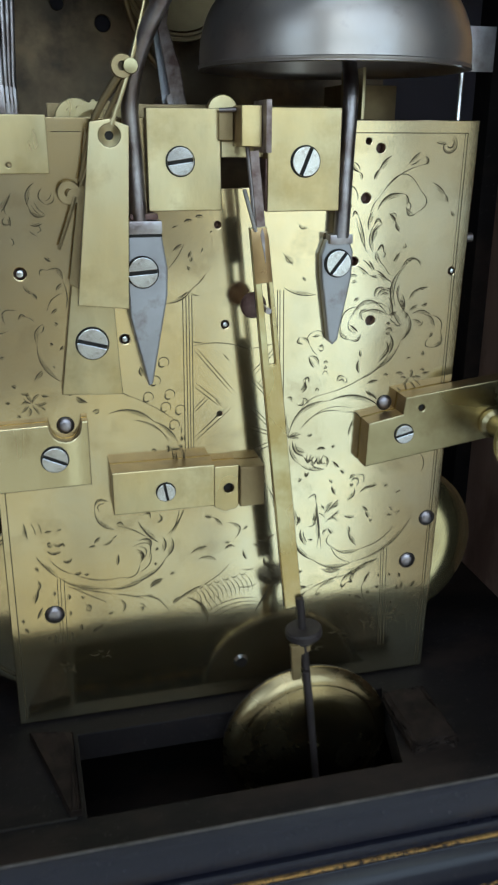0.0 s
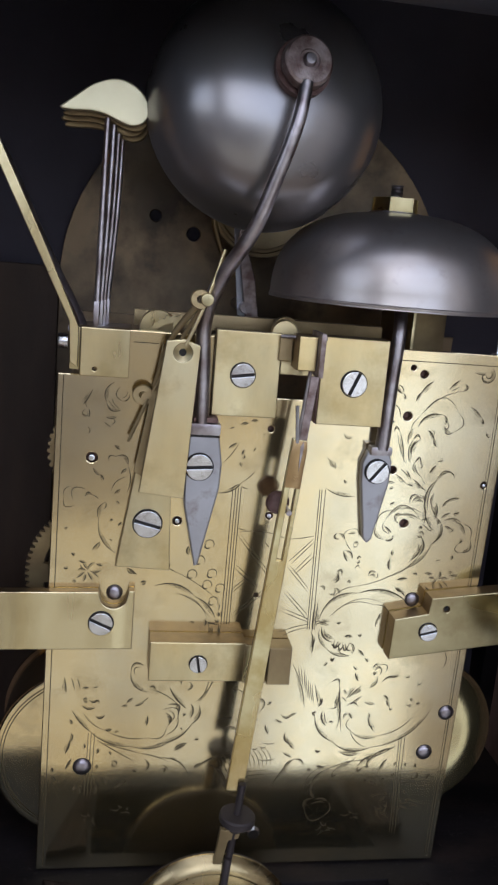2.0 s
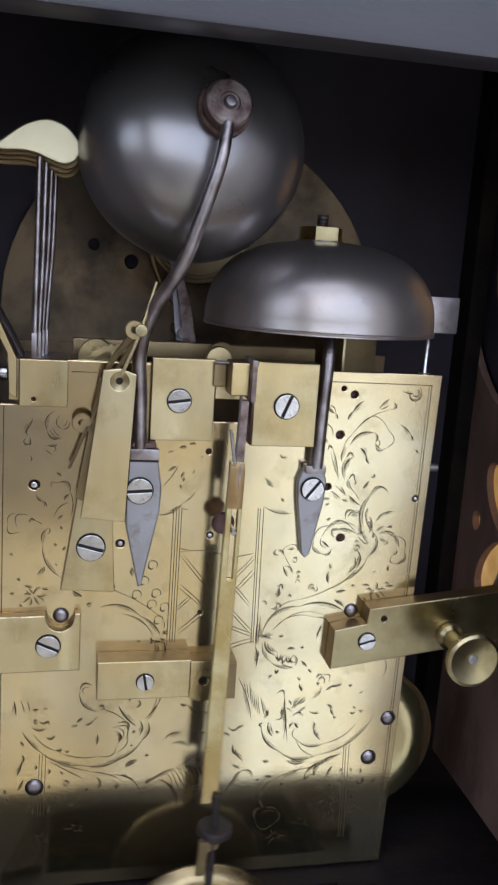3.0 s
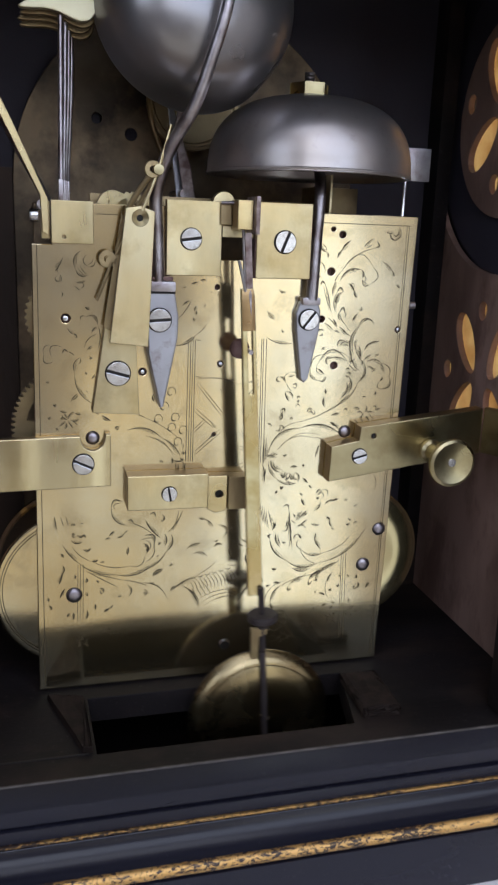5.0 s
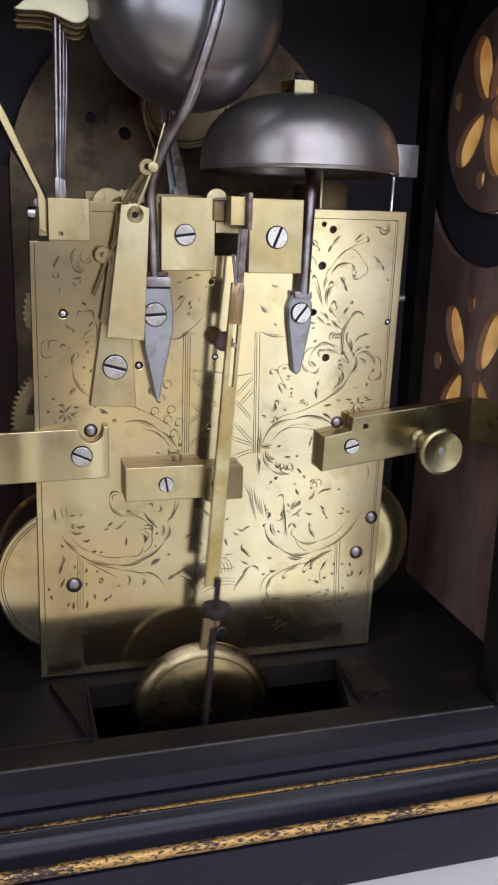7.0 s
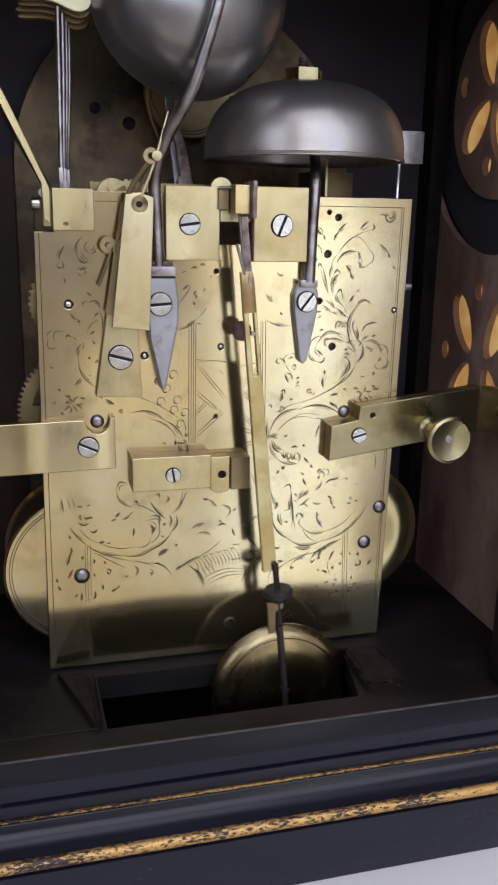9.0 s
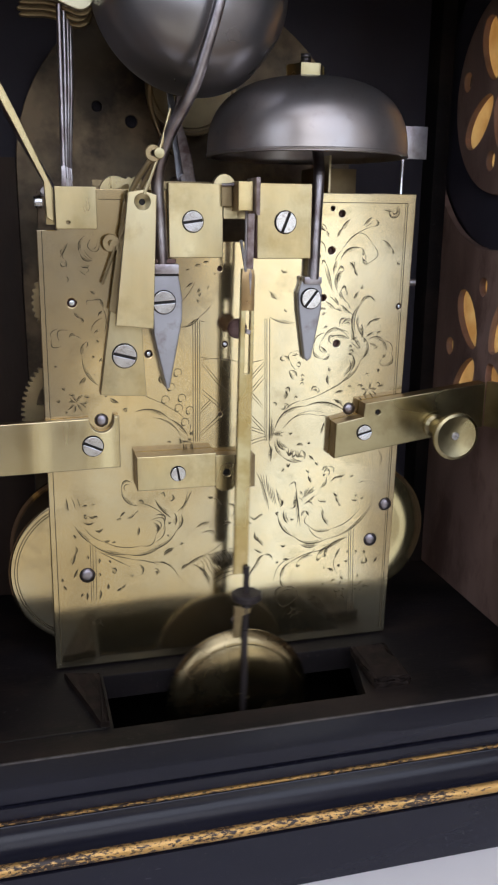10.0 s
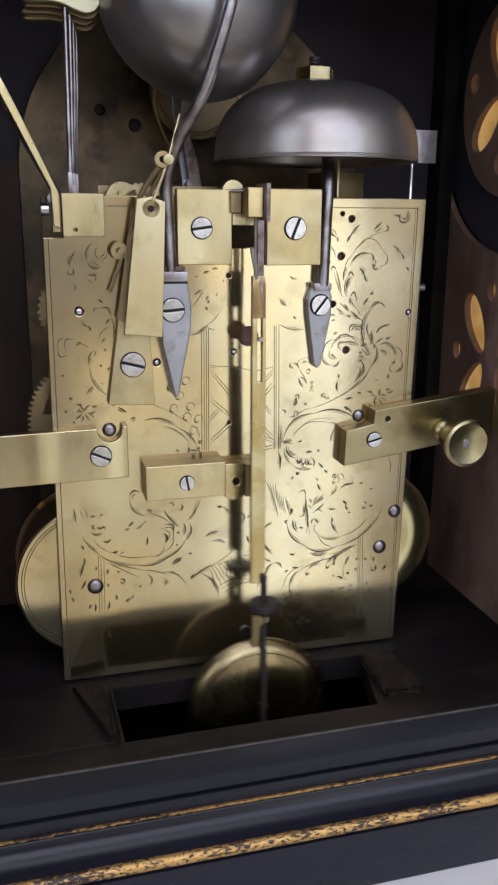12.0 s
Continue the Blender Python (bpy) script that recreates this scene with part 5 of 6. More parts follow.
    turn = Matrix.Translation((0.1140, -0.0068, 0.1085)) @ Matrix.Rotation(radians(-62), 4, "Z")
    part("foot", box(0, 0.0300, 0, 0.0030, -0.0100, 0.0100, 0.0004, turn=turn), BRASS_DULL, arm)
    part("hole_lining", lathe([(0, 0), (0.0011, 0), (0.0011, 0.001), (0, 0.001)], (0.0636, -0.0060, 0.1073), (0, 1, 0), 14), HOLE_SHADE, arm, crisp=40)
    kx, kz = 0.0895, 0.1005
    knob = part("knob", lathe([(0.0042, 0), (0.0050, 0.0006), (0.0050, 0.0025), (0.0038, 0.0036), (0.0034, 0.012), (0.0044, 0.0155), (0.0082, 0.0176), (0.0094, 0.0184), (0.0098, 0.0196), (0.0096, 0.0210), (0.0086, 0.0216), (0.0050, 0.0206), (0.0022, 0.0202), (0, 0.0202)], (kx, -0.0073, kz), (0, -1, 0), 56), BRASS_DULL, arm, "turned brass knob with a milled edge", crisp=40)
    mill = bmesh.new()
    for i in range(60):
        a = 2 * math.pi * i / 60
        box(kx + 0.0097 * math.cos(a) - 0.00022, kx + 0.0097 * math.cos(a) + 0.00022, -0.0283, -0.0269, kz + 0.0097 * math.sin(a) - 0.00022, kz + 0.0097 * math.sin(a) + 0.00022, bm=mill)
    part("milling", mill, BRASS_DULL, knob)
    part("knob_pin", lathe([(0, 0), (0.0016, 0), (0.0019, -0.0004), (0.0019, -0.0010), (0, -0.001)], (kx, -0.0279, kz), (0, -1, 0), 20), STEEL, arm, "steel pin in the knob", crisp=40)
    # pendulum holdfast block
    hold = thing("pendulum_holdfast", "rectangular brass block with a drilled hook beside it", "clock bracket")
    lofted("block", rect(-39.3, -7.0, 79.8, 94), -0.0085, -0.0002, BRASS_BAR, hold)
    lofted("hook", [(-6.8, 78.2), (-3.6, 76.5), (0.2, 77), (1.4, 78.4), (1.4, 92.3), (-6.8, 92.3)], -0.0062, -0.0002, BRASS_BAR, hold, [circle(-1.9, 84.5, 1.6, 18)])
    lofted("lug", rect(1.6, 9.6, 78.2, 92.0), -0.0078, -0.0002, BRASS_OLD, hold)
    part("hole_lining", lathe([(0, 0), (0.0016, 0), (0.0016, 0.001), (0, 0.001)], (-0.0019, -0.0040, 0.0845), (0, 1, 0), 16), HOLE_SHADE, hold, crisp=40)
    # screws
    for x, z, y, r, a in ((-15, 185, -0.0048, 3.4, 8), (20.5, 185, -0.0092, 3.6, 68), (-42.5, 134.3, -0.0052, 4.0, -15), (-56, 98.6, -0.0048, 3.5, -25),
                          (-22.8, 86.3, -0.0091, 2.6, -80), (57.6, 98.8, -0.0078, 2.8, 15), (-27.2, 155, -0.0082, 3.8, 4), (33.2, 155.2, -0.0045, 3.5, 52)):
        screw(x, z, y, r, a)
    # long lever with eye
    lever = thing("repeat_lever", "slender brass lever with an eye and wire", "clock lever")
    part("eye", lathe([(0.0012, 0), (0.0028, 0), (0.0031, 0.0006), (0.0028, 0.0013), (0.0012, 0.0013), (0.0012, 0)], (-0.0312, -0.0150, 0.2085), (0, -1, 0), 24), BRASS_OLD, lever, crisp=40)
    part("boss", lathe([(0, 0.0008), (0.0018, 0.0006), (0.0020, 0), (0.0020, -0.003)], (-0.0292, -0.0165, 0.2085), (0, -1, 0), 20), BRASS_DULL, lever, crisp=40)
    part("wire", tube([(-0.0345, -0.0140, 0.1945), (-0.0296, -0.0158, 0.2075), (-0.0250, -0.0172, 0.2235)], 0.00055, n=8), BRASS_BAR, lever, crisp=40)
    part("arm", tube([(-0.0320, -0.0145, 0.2065), (-0.0385, -0.0095, 0.1960), (-0.0430, -0.0060, 0.1800)], 0.0011, 0.0008, n=8), BRASS_OLD, lever, crisp=40)
    part("arm", tube([(-0.0305, -0.0145, 0.2060), (-0.0360, -0.0095, 0.1950), (-0.0430, -0.0070, 0.1790)], 0.0007, 0.0006, n=8), BRASS_OLD, lever, crisp=40)
    part("hub", lathe([(0, 0), (0.0019, 0), (0.0021, -0.0005), (0.0021, -0.005)], (-0.0450, -0.0062, 0.1762), (0, -1, 0), 20), BRASS_OLD, lever, crisp=40)
    part("eye", lathe([(0.0012, 0), (0.0030, 0), (0.0033, 0.0006), (0.0030, 0.0013), (0.0012, 0.0013), (0.0012, 0)], (-0.0464, -0.0048, 0.1770), (0, -1, 0), 24), BRASS_OLD, lever, crisp=40)
    part("tail", tube([(-0.0448, -0.0060, 0.1760), (-0.0475, -0.0058, 0.1685), (-0.0502, -0.0055, 0.1618)], 0.0006, 0.0005, n=8), BRASS_OLD, lever, crisp=40)
    # dark sheet added for the shade beside the guard strip
    part("shadow_plate", slab([(-41, 194), (-38.5, 178), (-38.5, 147), (-48, 152)], -0.0062, -0.0050, (), 0.0002), BRASS_OLD, lever)


def bell_profile(r, h, thick, skirt=0.0008, p=0.86, q=0.92):
    """Outer skin from the crown to the lip, then back up inside; heights from the lip."""
    outer, inner = [], []
    for i in range(19):
        a = radians(90 * i / 18)
        rr = r * math.sin(a) ** p
        hh = h * max(math.cos(a), 0) ** q
        outer.append((rr, hh))
        inner.append((max(rr - thick, 0), max(hh - thick, 0)))
    return outer + [(r + 0.0003, -skirt), (r - thick * 0.6, -skirt - 0.0002)] + inner[::-1]


def bells():
    bell = thing("bell", "dark grey metal bell, mouth down, held by hexagon nut", "bell", "clock bells")
    c = (0.0347, 0.0110, 0.2110)
    dome = part("dome", lathe(bell_profile(0.0403, 0.0290, 0.0022, p=0.75, q=0.81), c, (0, 0, 1), 96), BELL, bell, crisp=40)
    part("lip", lathe([(0.0403, 0.0), (0.0406, 0.0004), (0.0406, 0.0010), (0.0402, 0.0014)], (c[0], c[1], c[2] - 0.0008), (0, 0, 1), 96), BELL, dome, crisp=40)
    bm = lathe([(0.0, 0.0), (0.0075, 0.0), (0.0075, 0.0044), (0, 0.0044)], (c[0] - 0.0013, c[1], c[2] + 0.0290), (0, 0, 1), 6)
    bmesh.ops.bevel(bm, geom=[e for e in bm.edges if len(e.link_faces) == 2], offset=0.0003, segments=2, affect="EDGES")
    part("nut", bm, BRASS_DULL, bell, "brass hexagon nut", smooth=False)
    part("washer", lathe([(0, 0), (0.0084, 0), (0.0086, 0.0005), (0.0084, 0.001), (0, 0.001)], (c[0] - 0.0013, c[1], c[2] + 0.0282), (0, 0, 1), 32), STEEL_ROD, bell, crisp=40)
    thread = []
    for i in range(9):
        thread.append((0.0017 if i % 2 else 0.0021, 0.0006 * i))
    part("stud", lathe([(0, 0)] + thread + [(0, 0.0050)], (c[0] - 0.0013, c[1], c[2] + 0.0330), (0, 0, 1), 20), STEEL_ROD, bell, crisp=40)

    stand = thing("bell_stand", "slim steel bell stand with pointed foot screwed on", "bell stand", "bell stands")
    lofted("foot", [(31.2, 131.0), (32.6, 129.6), (34.2, 131.0), (38.0, 151), (38.2, 158.5), (36.8, 162.2), (29.6, 162.2), (28.0, 157.5), (28.3, 151)], -0.0036, -0.0004, STEEL_FOOT, stand, (), 0.0005)
    part("shoulder", box(0.0298, 0.0372, -0.0058, -0.0012, 0.1610, 0.1640, 0.0008), STEEL_ROD, stand)
    part("rod", tube([(0.0338, -0.0042, 0.163), (0.0345, -0.0040, 0.185), (0.0355, -0.0030, 0.204), (0.0360, 0.0030, 0.2150), (0.0358, 0.0105, 0.2240), (0.0357, 0.0110, 0.2400)], 0.0024, 0.0019, n=18), STEEL_ROD, stand, crisp=40)

    bell = thing("bell", "large dark grey metal bell facing outwards on bent stand", "bell", "clock bells")
    pole, c = Vector((-0.0099, -0.0233, 0.2724)), Vector((-0.0134, 0.0014, 0.2668))
    axis = (pole - c).normalized()
    dome = part("dome", lathe(bell_profile(0.0357, (pole - c).length, 0.0022, 0.0090), c, axis, 96), BELL_DARK, bell, crisp=40)
    part("lip", lathe([(0.0357, 0.0), (0.0360, 0.0004), (0.0360, 0.0014), (0.0355, 0.0018)], c - axis * 0.0092, axis, 96), BELL_DARK, dome, crisp=40)
    stand = thing("bell_stand", "bent dark steel bell stand with long pointed foot", "bell stand", "bell stands")
    lofted("foot", [(-26.6, 121.0), (-25.4, 121.6), (-20.2, 148), (-19.9, 156), (-21.4, 165.5), (-31.0, 165.5), (-31.6, 150), (-31.2, 142)], -0.0076, -0.0004, STEEL_FOOT, stand, (), 0.0005)
    part("collar", box(-0.0312, -0.0212, -0.0088, -0.0010, 0.1656, 0.1694, 0.0009), STEEL_ROD, stand)
    part("seam", box(-0.0311, -0.0213, -0.0080, -0.0010, 0.1648, 0.1655, 0.0001), HOLE_SHADE, stand, "dark line under the collar")
    part("neck", box(-0.0302, -0.0222, -0.0080, -0.0020, 0.1695, 0.1712, 0.0006), RUST, stand, "rusty neck of the stand")
    path = [(-0.0275, -0.0060, 0.1690), (-0.0282, -0.0065, 0.1860), (-0.0288, -0.0090, 0.2020), (-0.0255, -0.0160, 0.2150), (-0.0185, -0.0250, 0.2290), (-0.0140, -0.0295, 0.2430), (-0.0098, -0.0322, 0.2580), (-0.0080, -0.0305, 0.2690)]
    part("rod", tube(path, 0.0026, 0.0018, n=20), STEEL_ROD, stand, crisp=40)
    hub = pole + Vector((0.0013, -0.0002, 0.0008))
    part("boss", lathe([(0, 0), (0.0076, 0), (0.0080, 0.0008), (0.0080, 0.0030), (0, 0.0030)], hub - axis * 0.0008, axis, 24), RUST, stand, "rusty square washer under the nut", crisp=40)
    part("nut", lathe([(0.0069, 0.003), (0.0071, 0.0036), (0.0069, 0.0064), (0.0062, 0.0070), (0.0030, 0.0070), (0.0028, 0.0064), (0, 0.0064)], hub, axis, 40), IRON, stand, "round rusty iron nut", crisp=40)
    part("stud", lathe([(0, 0.0082), (0.0014, 0.0080), (0.0019, 0.0072), (0.0019, 0.0055)], hub, axis, 20), STEEL_ROD, stand, crisp=40)


def hammers():
    """A nest of bell hammers, one behind the other."""
    curve = smooth_line([(p[0], 0, p[1]) for p in ((-75.3, 260.9), (-70.5, 264.6), (-65.5, 268.2), (-59.0, 270.2), (-53.6, 268.8), (-50.2, 265.6), (-48.9, 261.8), (-50.6, 258.6),
                                                   (-54.0, 257.4), (-58.0, 258.4), (-62.0, 259.9), (-66.5, 260.5), (-71.5, 260.2), (-74.8, 260.3))], 4)
    head = [(p[0], p[2]) for p in curve]
    for k in range(4):
        y = 0.0035 + 0.0050 * k
        dx, dz = (0, 0.5, -0.4, 0.3)[k], (0, -1.0, -1.9, -2.9)[k]
        hm = thing("bell_hammer", "pale brass wing-shaped bell hammer on thin steel rod", "hammer", "chime hammers")
        part("head", slab([(x + dx, z + dz) for x, z in head], y - 0.0016, y + 0.0016, (), 0.0004), BONE if k == 0 else BRASS_OLD, hm)
        top, mid, low = (-61.2, -59.4, -57.9, -56.7)[k] * MM, (-61.6, -60.0, -58.6, -57.4)[k] * MM, (-62.0, -60.9, -60.0, -59.1)[k] * MM
        part("rod", tube([(top, y, (259 + dz) * MM), (mid, y, 0.233), (low, y, 0.207), (low, y, 0.2000)], 0.0009, 0.0010, n=12), STEEL_ROD, hm, crisp=40)
        part("socket", box(low - 0.0010, low + 0.0007, y - 0.0016, y + 0.0016, 0.1960, 0.2045, 0.0004), STEEL_ROD, hm)
    arbor = thing("hammer_arbor", "dark steel hammer arbor behind the brass block", "clock arbor")
    part("rod", tube([(-0.0690, 0.0035, 0.1955), (-0.0690, 0.030, 0.1955)], 0.0018, n=12, curved=False), STEEL_ROD, arbor, crisp=40)
    part("rest", box(-0.0665, -0.0510, 0.0005, 0.0260, 0.1930, 0.1960, 0.0003), STEEL_ROD, arbor)


def wheel(name, x, y, z, r, teeth, mat, label, thick=0.002):
    ob = thing(name, label, "clock wheel", "train wheels")
    ring = []
    for i in range(teeth * 4):
        a = 2 * math.pi * i / (teeth * 4)
        rr = r if i % 4 < 2 else r * 0.945
        ring.append((x * 1000 + rr * 1000 * math.cos(a), z * 1000 + rr * 1000 * math.sin(a)))
    holes = []
    for k in range(4):
        a0, a1 = radians(90 * k + 10), radians(90 * k + 80)
        arc_pts = [(x * 1000 + r * 780 * math.cos(a), z * 1000 + r * 780 * math.sin(a)) for a in np.linspace(a0, a1, 9)]
        arc_in = [(x * 1000 + r * 260 * math.cos(a), z * 1000 + r * 260 * math.sin(a)) for a in np.linspace(a1, a0, 5)]
        holes.append(arc_pts + arc_in)
    part("rim", slab(ring, y, y + thick, holes), mat, ob, smooth=False)
    part("arbor", tube([(x, 0.0035, z), (x, 0.0700, z)], 0.0018, n=12, curved=False), STEEL_ROD, ob, crisp=40)
    return ob


def inside():
    """Barrels, wheels and the plates beyond, seen past the edges of the back plate."""
    for x, z, r in ((-0.0583, 0.0402, 0.0340), (0.0645, 0.0470, 0.0323)):
        ob = thing("spring_barrel", "polished brass spring barrel behind the back plate", "spring barrel", "spring barrels")
        rim = [(r * 0.965, 0.0024), (r * 0.965, 0.0300), (r, 0.0310), (r, 0.0330), (0, 0.0330)]
        if x > 0:
            drum = part("drum", lathe([(0, 0.0022), (r * 0.35, 0.0020), (r * 0.5, 0.0013), (r * 0.62, 0.0006), (r * 0.72, 0.0001), (r * 0.8, 0), (r * 0.93, 0.0001), (r * 0.98, 0.0005), (r, 0.0012), (r, 0.0020)] + rim, (x, 0.0110, z), (0, 1, 0), 72), BARREL_DISH, ob, crisp=40)
            continue
        drum = part("drum", lathe([(0, 0), (r * 0.5, 0), (r * 0.96, 0), (r * 0.985, 0), (r, 0.0004), (r, 0.0018)] + rim, (x, 0.0090, z), (0, 1, 0), 72), BRASS, ob, crisp=40)
        for rr in (0.93, 0.90):
            bm = bmesh.new()
            n = 72
            a = [bm.verts.new((x + r * rr * math.cos(2 * math.pi * i / n), 0.00885, z + r * rr * math.sin(2 * math.pi * i / n))) for i in range(n)]
            b = [bm.verts.new((x + (r * rr - 0.0003) * math.cos(2 * math.pi * i / n), 0.00885, z + (r * rr - 0.0003) * math.sin(2 * math.pi * i / n))) for i in range(n)]
            for i in range(n):
                bm.faces.new((a[i], a[(i + 1) % n], b[(i + 1) % n], b[i]))
            part("turned_line", bm, CUT, drum)
    wheel("train_wheel", -0.0565, 0.0130, 0.1090, 0.0265, 72, BRASS_OLD, "toothed brass train wheel behind the plate")
    wheel("train_wheel", -0.060, 0.0100, 0.1540, 0.0165, 40, BRASS_OLD, "small toothed brass wheel behind the plate")
    wheel("train_wheel", 0.0605, 0.0130, 0.1150, 0.0200, 56, BRASS_OLD, "toothed brass train wheel behind the plate")
    wheel("train_wheel", -0.0360, 0.0100, 0.1905, 0.0110, 30, BRASS_BAR, "small brass wheel showing above the plate")
    front = thing("front_plate", "dull brass front plate of the clock movement", "clock plate")
    part("plate", slab([(-74, 1), (74, 1), (78, 197), (-72, 197)], 0.0560, 0.0590, (), 0.0003), DIAL_BRASS, front)
    for x, z in ((-0.060, 0.0425), (0.066, 0.046), (-0.052, 0.108), (0.0525, 0.109)):
        p = thing("movement_pillar", "turned brass movement pillar between the plates", "pillar", "movement pillars")
        part("post", lathe([(0.0030, 0), (0.0050, 0.002), (0.0032, 0.005), (0.0028, 0.02), (0.0045, 0.026), (0.0028, 0.032), (0.0032, 0.046), (0.0050, 0.050), (0.0030, 0.0525)], (x, 0.0034, z), (0, 1, 0), 20), BRASS_OLD, p, crisp=40)
    dial = thing("dial_back", "stained brass arched back of the clock dial", "clock dial")
    arch = [(80 * math.cos(radians(a)), 207 + 80 * math.sin(radians(a))) for a in range(0, 181, 5)]
    part("dial_plate", slab([(-80, 2), (80, 2), (80, 205)] + arch + [(-80, 205)], 0.0815, 0.0835, [circle(-27.5, 229, 2.8, 20), circle(-43, 235, 2.3, 20)], 0.0003), DIAL_BRASS, dial)
    part("dial_board", box(-0.122, 0.122, 0.0870, 0.0890, 0.0, 0.334), INNER_BLACK, dial)
    # parts that show above the plate
    disc = thing("strike_disc", "round brass disc mounted on the dial back", "clock wheel")
    part("disc", lathe([(0, 0.0012), (0.0100, 0.0010), (0.0172, 0.0004), (0.0176, 0.0012), (0.0186, 0.0012), (0.0190, 0), (0.0203, 0), (0.0205, 0.0006), (0.0205, 0.0024), (0, 0.0024)], (-0.0025, 0.0640, 0.2425), (0, 1, 0), 48), BRASS_OLD, disc, crisp=40)
    part("pin", tube([(-0.0035, 0.0660, 0.243), (-0.0035, 0.0815, 0.243)], 0.003, n=12, curved=False), STEEL_ROD, disc, crisp=40)
    rack = thing("rack_levers", "pair of grey steel levers under the large bell", "clock lever")
    part("lever", slab([(-19.5, 250), (-15.5, 250), (-12.5, 222), (-10.0, 200), (-6.0, 199), (-8.5, 224)], 0.0560, 0.0580, (), 0.0003), STEEL_FOOT, rack)
    part("lever", slab([(-9.5, 250), (-5.0, 250), (-9.5, 226), (-5.5, 214), (-3.0, 199), (-8.0, 199), (-10.5, 214), (-13.0, 228)], 0.0500, 0.0520, (), 0.0003), IRON, rack)
    part("hoop", tube([(-0.0200, 0.062, 0.250), (-0.0215, 0.062, 0.236), (-0.0170, 0.062, 0.222), (-0.0110, 0.062, 0.214)], 0.0012, n=10), BRASS_OLD, rack, crisp=40)
    part("pivot", tube([(-0.0080, 0.0500, 0.2030), (-0.0080, 0.0815, 0.2030)], 0.0022, n=12, curved=False), STEEL_ROD, rack, crisp=40)
    fly = thing("fly_vane", "thin grey steel fly vane on a wire", "clock fly")
    part("vane", box(0.0755, 0.0868, 0.0095, 0.0103, 0.2108, 0.2236, 0.0002), STEEL_ROD, fly)
    part("wire", tube([(0.0765, 0.0100, 0.2140), (0.0750, 0.0070, 0.1960)], 0.0008, n=8, curved=False), STEEL, fly, crisp=40)
    part("socket", box(0.0735, 0.0765, 0.0034, 0.0090, 0.1900, 0.1965, 0.0003), STEEL_FOOT, fly)
    nub = thing("detent_pin", "small dark steel pin beyond the plate edge", "clock pin")
    part("pin", tube([(0.0860, 0.0120, 0.1600), (0.0760, 0.0120, 0.1600)], 0.0016, 0.0012, n=12, curved=False), STEEL_ROD, nub)
    cock = thing("fly_cock", "dark brass bracket standing between the movement plates", "clock bracket")
    part("body", box(0.0470, 0.0670, 0.0380, 0.0560, 0.1850, 0.2080, 0.0004), BRASS_OLD, cock)
    part("arm", box(0.0470, 0.0480, 0.0180, 0.0380, 0.1850, 0.2120, 0.0002), BRASS_BAR, cock)
    bridge = thing("strike_gathering", "brass and steel striking parts between the plates", "clock lever")
    part("rail", box(-0.050, 0.040, 0.0300, 0.0340, 0.1955, 0.2010, 0.0004), BRASS_OLD, bridge)
    part("cam", lathe([(0, 0), (0.0060, 0), (0.0062, 0.0006), (0.0062, 0.003), (0, 0.003)], (-0.0420, 0.0180, 0.1960), (0, 1, 0), 30), BRASS_BAR, bridge, crisp=40)
    part("cam", lathe([(0, 0), (0.0050, 0), (0.0050, 0.003), (0, 0.003)], (0.0030, 0.0240, 0.1975), (0, 1, 0), 24), BRASS_OLD, bridge, crisp=40)
    worn = thing("worn_wood_block", "chipped brown wooden block glued to case floor", "wood block")
    bm = box(0.0520, 0.0680, -0.0450, -0.0160, -0.0016, 0.0036, 0.0016)
    bmesh.ops.subdivide_edges(bm, edges=bm.edges[:], cuts=3, use_grid_fill=True)
    rng = random.Random(9)
    for v in bm.verts:
        if v.co.z > 0.0004:
            v.co += Vector((rng.uniform(-1, 1), rng.uniform(-1, 1), rng.uniform(-1.6, 0.5))) * 0.0006
    part("block", bm, CHIPPED, worn)
    chip = thing("worn_wood_block", "low splintered brown wood wedge beside the floor slot", "wood block")
    bm = slab([(-72, -7), (-57.5, -10), (-56.5, -46), (-60, -46)], -0.0016, 0.0012, (), 0.0004)
    bm.transform(Matrix.Rotation(radians(-90), 4, "X"))
    bmesh.ops.triangulate(bm, faces=bm.faces[:])
    bmesh.ops.subdivide_edges(bm, edges=bm.edges[:], cuts=4, use_grid_fill=True)
    for v in bm.verts:
        if v.co.z > 0:
            v.co.z += rng.uniform(-0.0011, 0.0004)
    part("block", bm, CHIPPED, chip)
    side = thing("side_board", "dark brown wooden board beside the dial", "wood board")
    part("board", box(-0.1215, -0.0802, 0.0795, 0.0865, 0.0, 0.2120, 0.0006), BOARD, side)


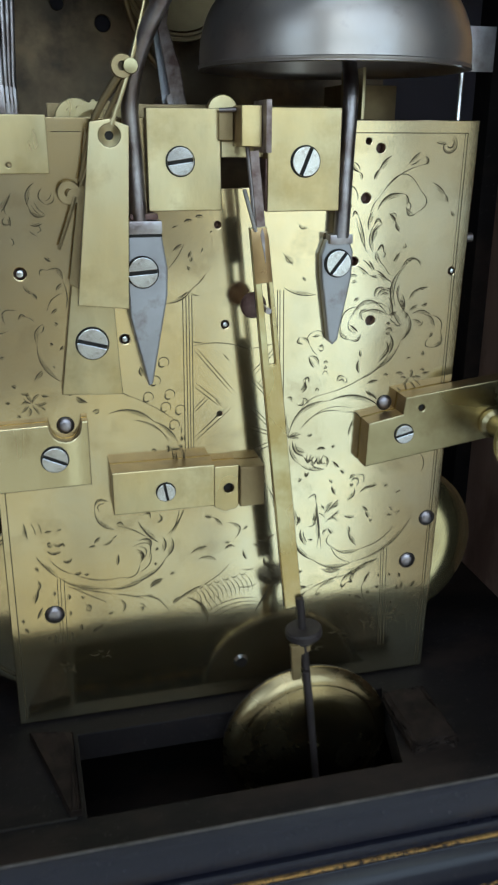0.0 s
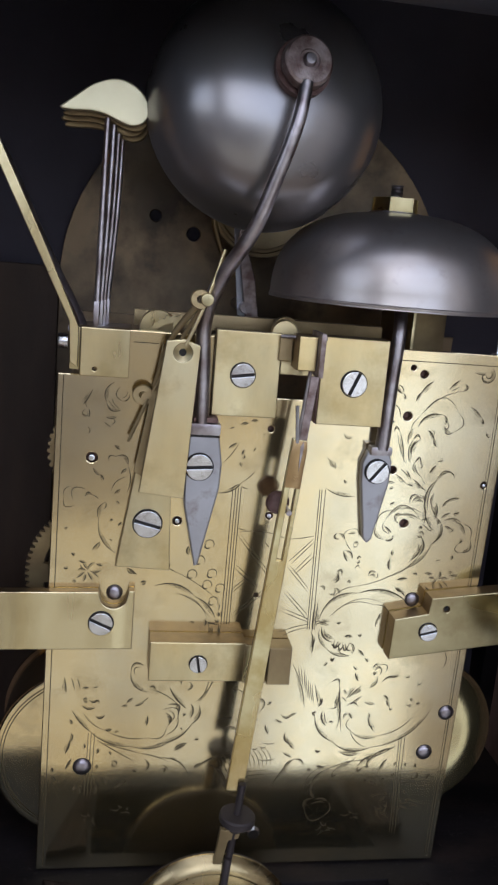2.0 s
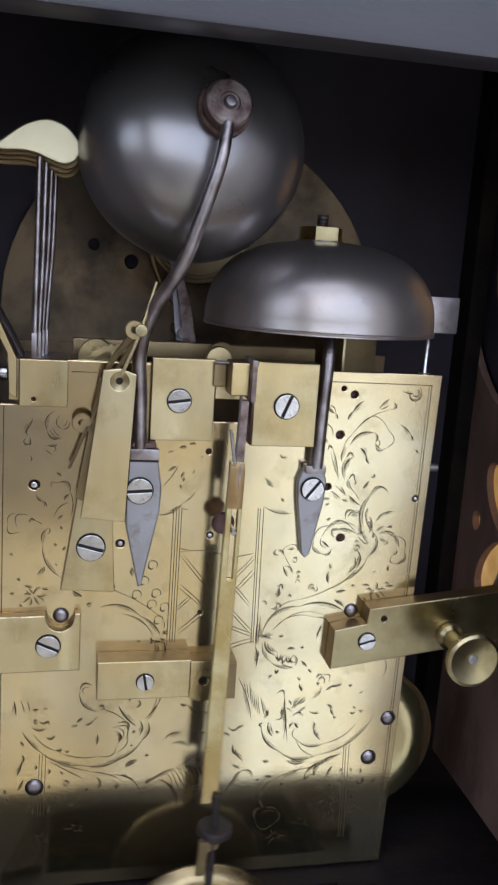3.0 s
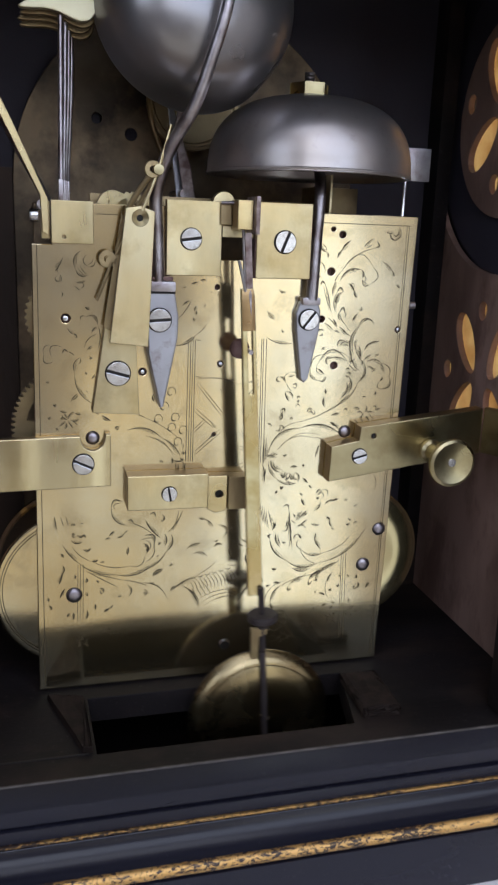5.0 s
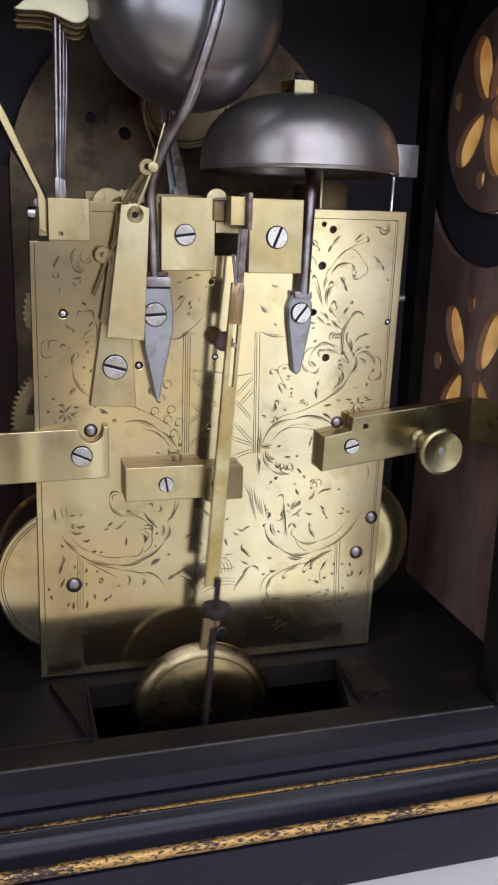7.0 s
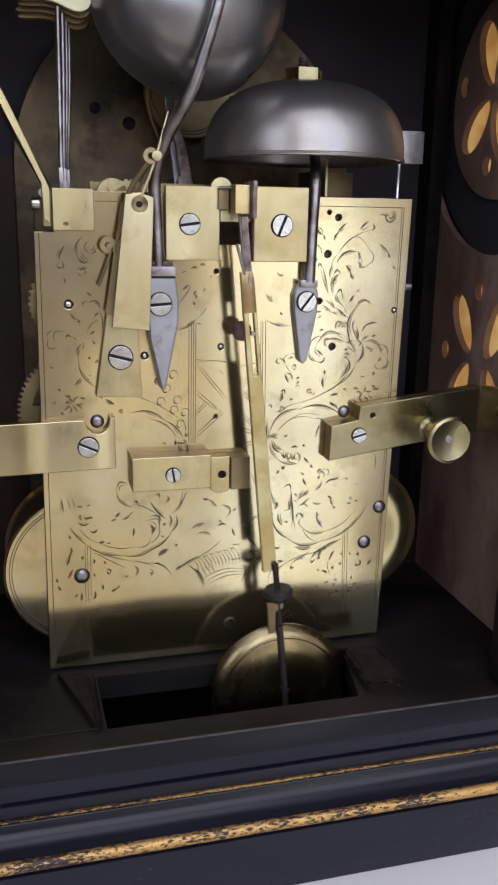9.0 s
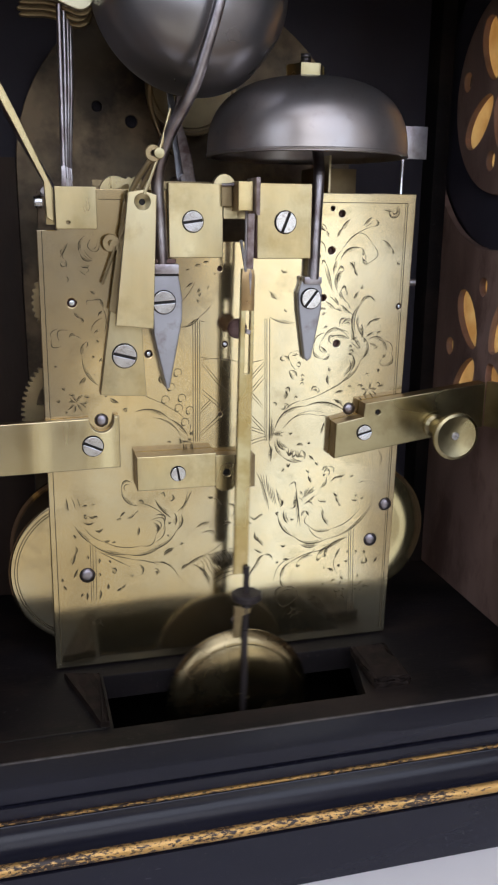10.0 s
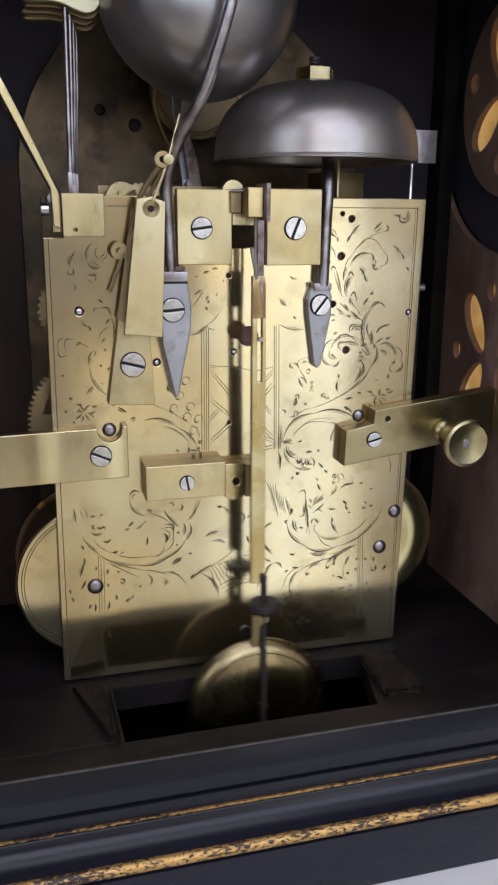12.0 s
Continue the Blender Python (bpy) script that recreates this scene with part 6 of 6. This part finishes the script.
def pendulum():
    """Hangs from the cock; its own space has the point of suspension at the origin."""
    p = thing("pendulum", "brass pendulum with slotted flat rod and round bob", "pendulum", at=PIVOT)

    def hang(name, bm, mat, label="", parent=None):
        bm.transform(RISE)
        ob = part(name, bm, mat, None, label, crisp=17 if name in ("rod", "stirrup", "cleft") else 40)
        ob.parent = parent or p
        return ob
    hang("suspension_spring", box(-0.0003, 0.0021, -0.0004, 0.0004, -0.032, -0.0080, 0), IRON, "thin dark steel suspension")
    hang("wire", tube([(-0.0030, -0.0008, -0.0175), (-0.0018, -0.0010, -0.0240), (-0.0010, -0.0012, -0.0290)], 0.0006, n=8), STEEL)
    rod_out = [(-3.0, -151.5), (2.9, -151.5), (2.8, -60), (2.7, -31), (2.2, -28), (-2.3, -28), (-2.6, -60)]
    blade = hang("rod", slab(rod_out, -0.0010, 0.0010, [rect(-0.6, 1.4, -68, -43)], 0.0002), BRASS_ROD, "lacquered flat brass rod with a slot")
    # the back's shade is put into this layer's dark colour
    hang("rod_back", slab([(x * 1.02, z) for x, z in rod_out], 0.00105, 0.00150, [rect(-0.6, 1.4, -68, -43)], 0.0001), LEAD, "dark layer on the rod's back, shade put into its colour", blade)
    hang("rod_head", slab([(-2.5, -43.5), (2.6, -43.5), (2.55, -31), (2.1, -28.2), (-2.2, -28.2), (-2.45, -33)], -0.00125, -0.00104, (), 0.00008), PATINA, "brown stained upper end of the rod", blade)
    hang("cleft", slab([(0.2, -30.0), (0.9, -28.2), (1.3, -30), (1.0, -38)], -0.00155, -0.00126), STEEL_ROD, "dark wedge in the rod end", blade)
    hang("threaded_rod", tube([(0.0021, -0.0018, -0.148), (0.0021, -0.0018, -0.1790)], 0.0013, n=14, curved=False), LEAD)
    nut = hang("rating_nut", lathe([(0, 0), (0.0056, 0), (0.0062, 0.0006), (0.0062, 0.0026), (0.0056, 0.0032), (0.0024, 0.0036), (0.0024, 0.0062), (0, 0.0062)], (0.0024, -0.0018, -0.1595), (0, 0, -1), 28), LEAD, "dark iron rating nut")
    hang("stirrup", slab([(-1.2, -165.5), (4.4, -165.0), (3.9, -168.5), (0.6, -169.5), (-0.4, -179), (-3.2, -179), (-2.9, -165)], -0.0030, -0.0012, (), 0.0003), BRASS_OLD)
    bob = hang("bob", lathe([(0, -0.0056), (0.0120, -0.0054), (0.0190, -0.0049), (0.0235, -0.0042), (0.0250, -0.0036), (0.0256, -0.0040), (0.0268, -0.0038), (0.0292, -0.0018), (0.0304, 0.0), (0.0303, 0.0006)], (0, 0, BOB_Z), (0, 1, 0), 96), BRONZE, "round polished brass bob with turned rim")
    hang("bob_back", lathe([(0.0302, 0.0006), (0.0298, 0.0022), (0.0200, 0.0046), (0, 0.0052)], (0, 0, BOB_Z), (0, 1, 0), 64), LEAD, "dark lead back of the bob", bob)
    hang("bob_wire", tube([(0.0016, -0.0035, -0.176), (0.0012, -0.0058, -0.188), (0.0008, -0.0068, -0.2075), (0.0008, -0.0066, -0.222)], 0.0013, n=10), LEAD, "", bob)
    return p


PIVOT, BOB_Z = (0.0032, -0.0185, 0.1757), -0.2075
RISE = Matrix.Translation((0, 0, 0.0203))


def crutch():
    c = thing("crutch", "thin steel crutch with a pin through the pendulum rod", "clock crutch", at=(PIVOT[0], -0.0100, PIVOT[2]))
    for nm, bm, mt in (("arm", tube([(0.0012, 0, -0.001), (0.0012, 0, -0.025), (0.0006, 0.0005, -0.050)], 0.0006, n=10), STEEL_ROD),
                       ("boss", lathe([(0, 0.0012), (0.0035, 0.0010), (0.0040, 0), (0.0035, -0.001), (0, -0.001)], (-0.0014, 0.0005, -0.0515), (0, -1, 0), 20), RUST),
                       ("pin", tube([(0.0004, 0.0005, -0.0515), (0.0004, -0.0105, -0.0515)], 0.0009, n=10, curved=False), STEEL_ROD)):
        bm.transform(RISE)
        ob = part(nm, bm, mt, crisp=40)
        ob.parent = c
    return c


room()
clock_case()
back_plate()
brackets()
bells()
hammers()
inside()
PENDULUM = pendulum()
CRUTCH = crutch()


def motions():
    """The pendulum and its crutch swing from side to side."""
    period, lowest, swing, lean = 0.8150, 6.095, 5.6, -0.5
    for ob in (PENDULUM, CRUTCH):
        at = ob.location.copy()
        rows = []
        for i in range(181):
            t = i / 15
            angle = lean + swing * math.cos(2 * math.pi * (t - lowest) / period)
            rows.append((t, pose(at.x, at.y, at.z, 0, angle, 0)))
        walk(ob, rows)


motions()
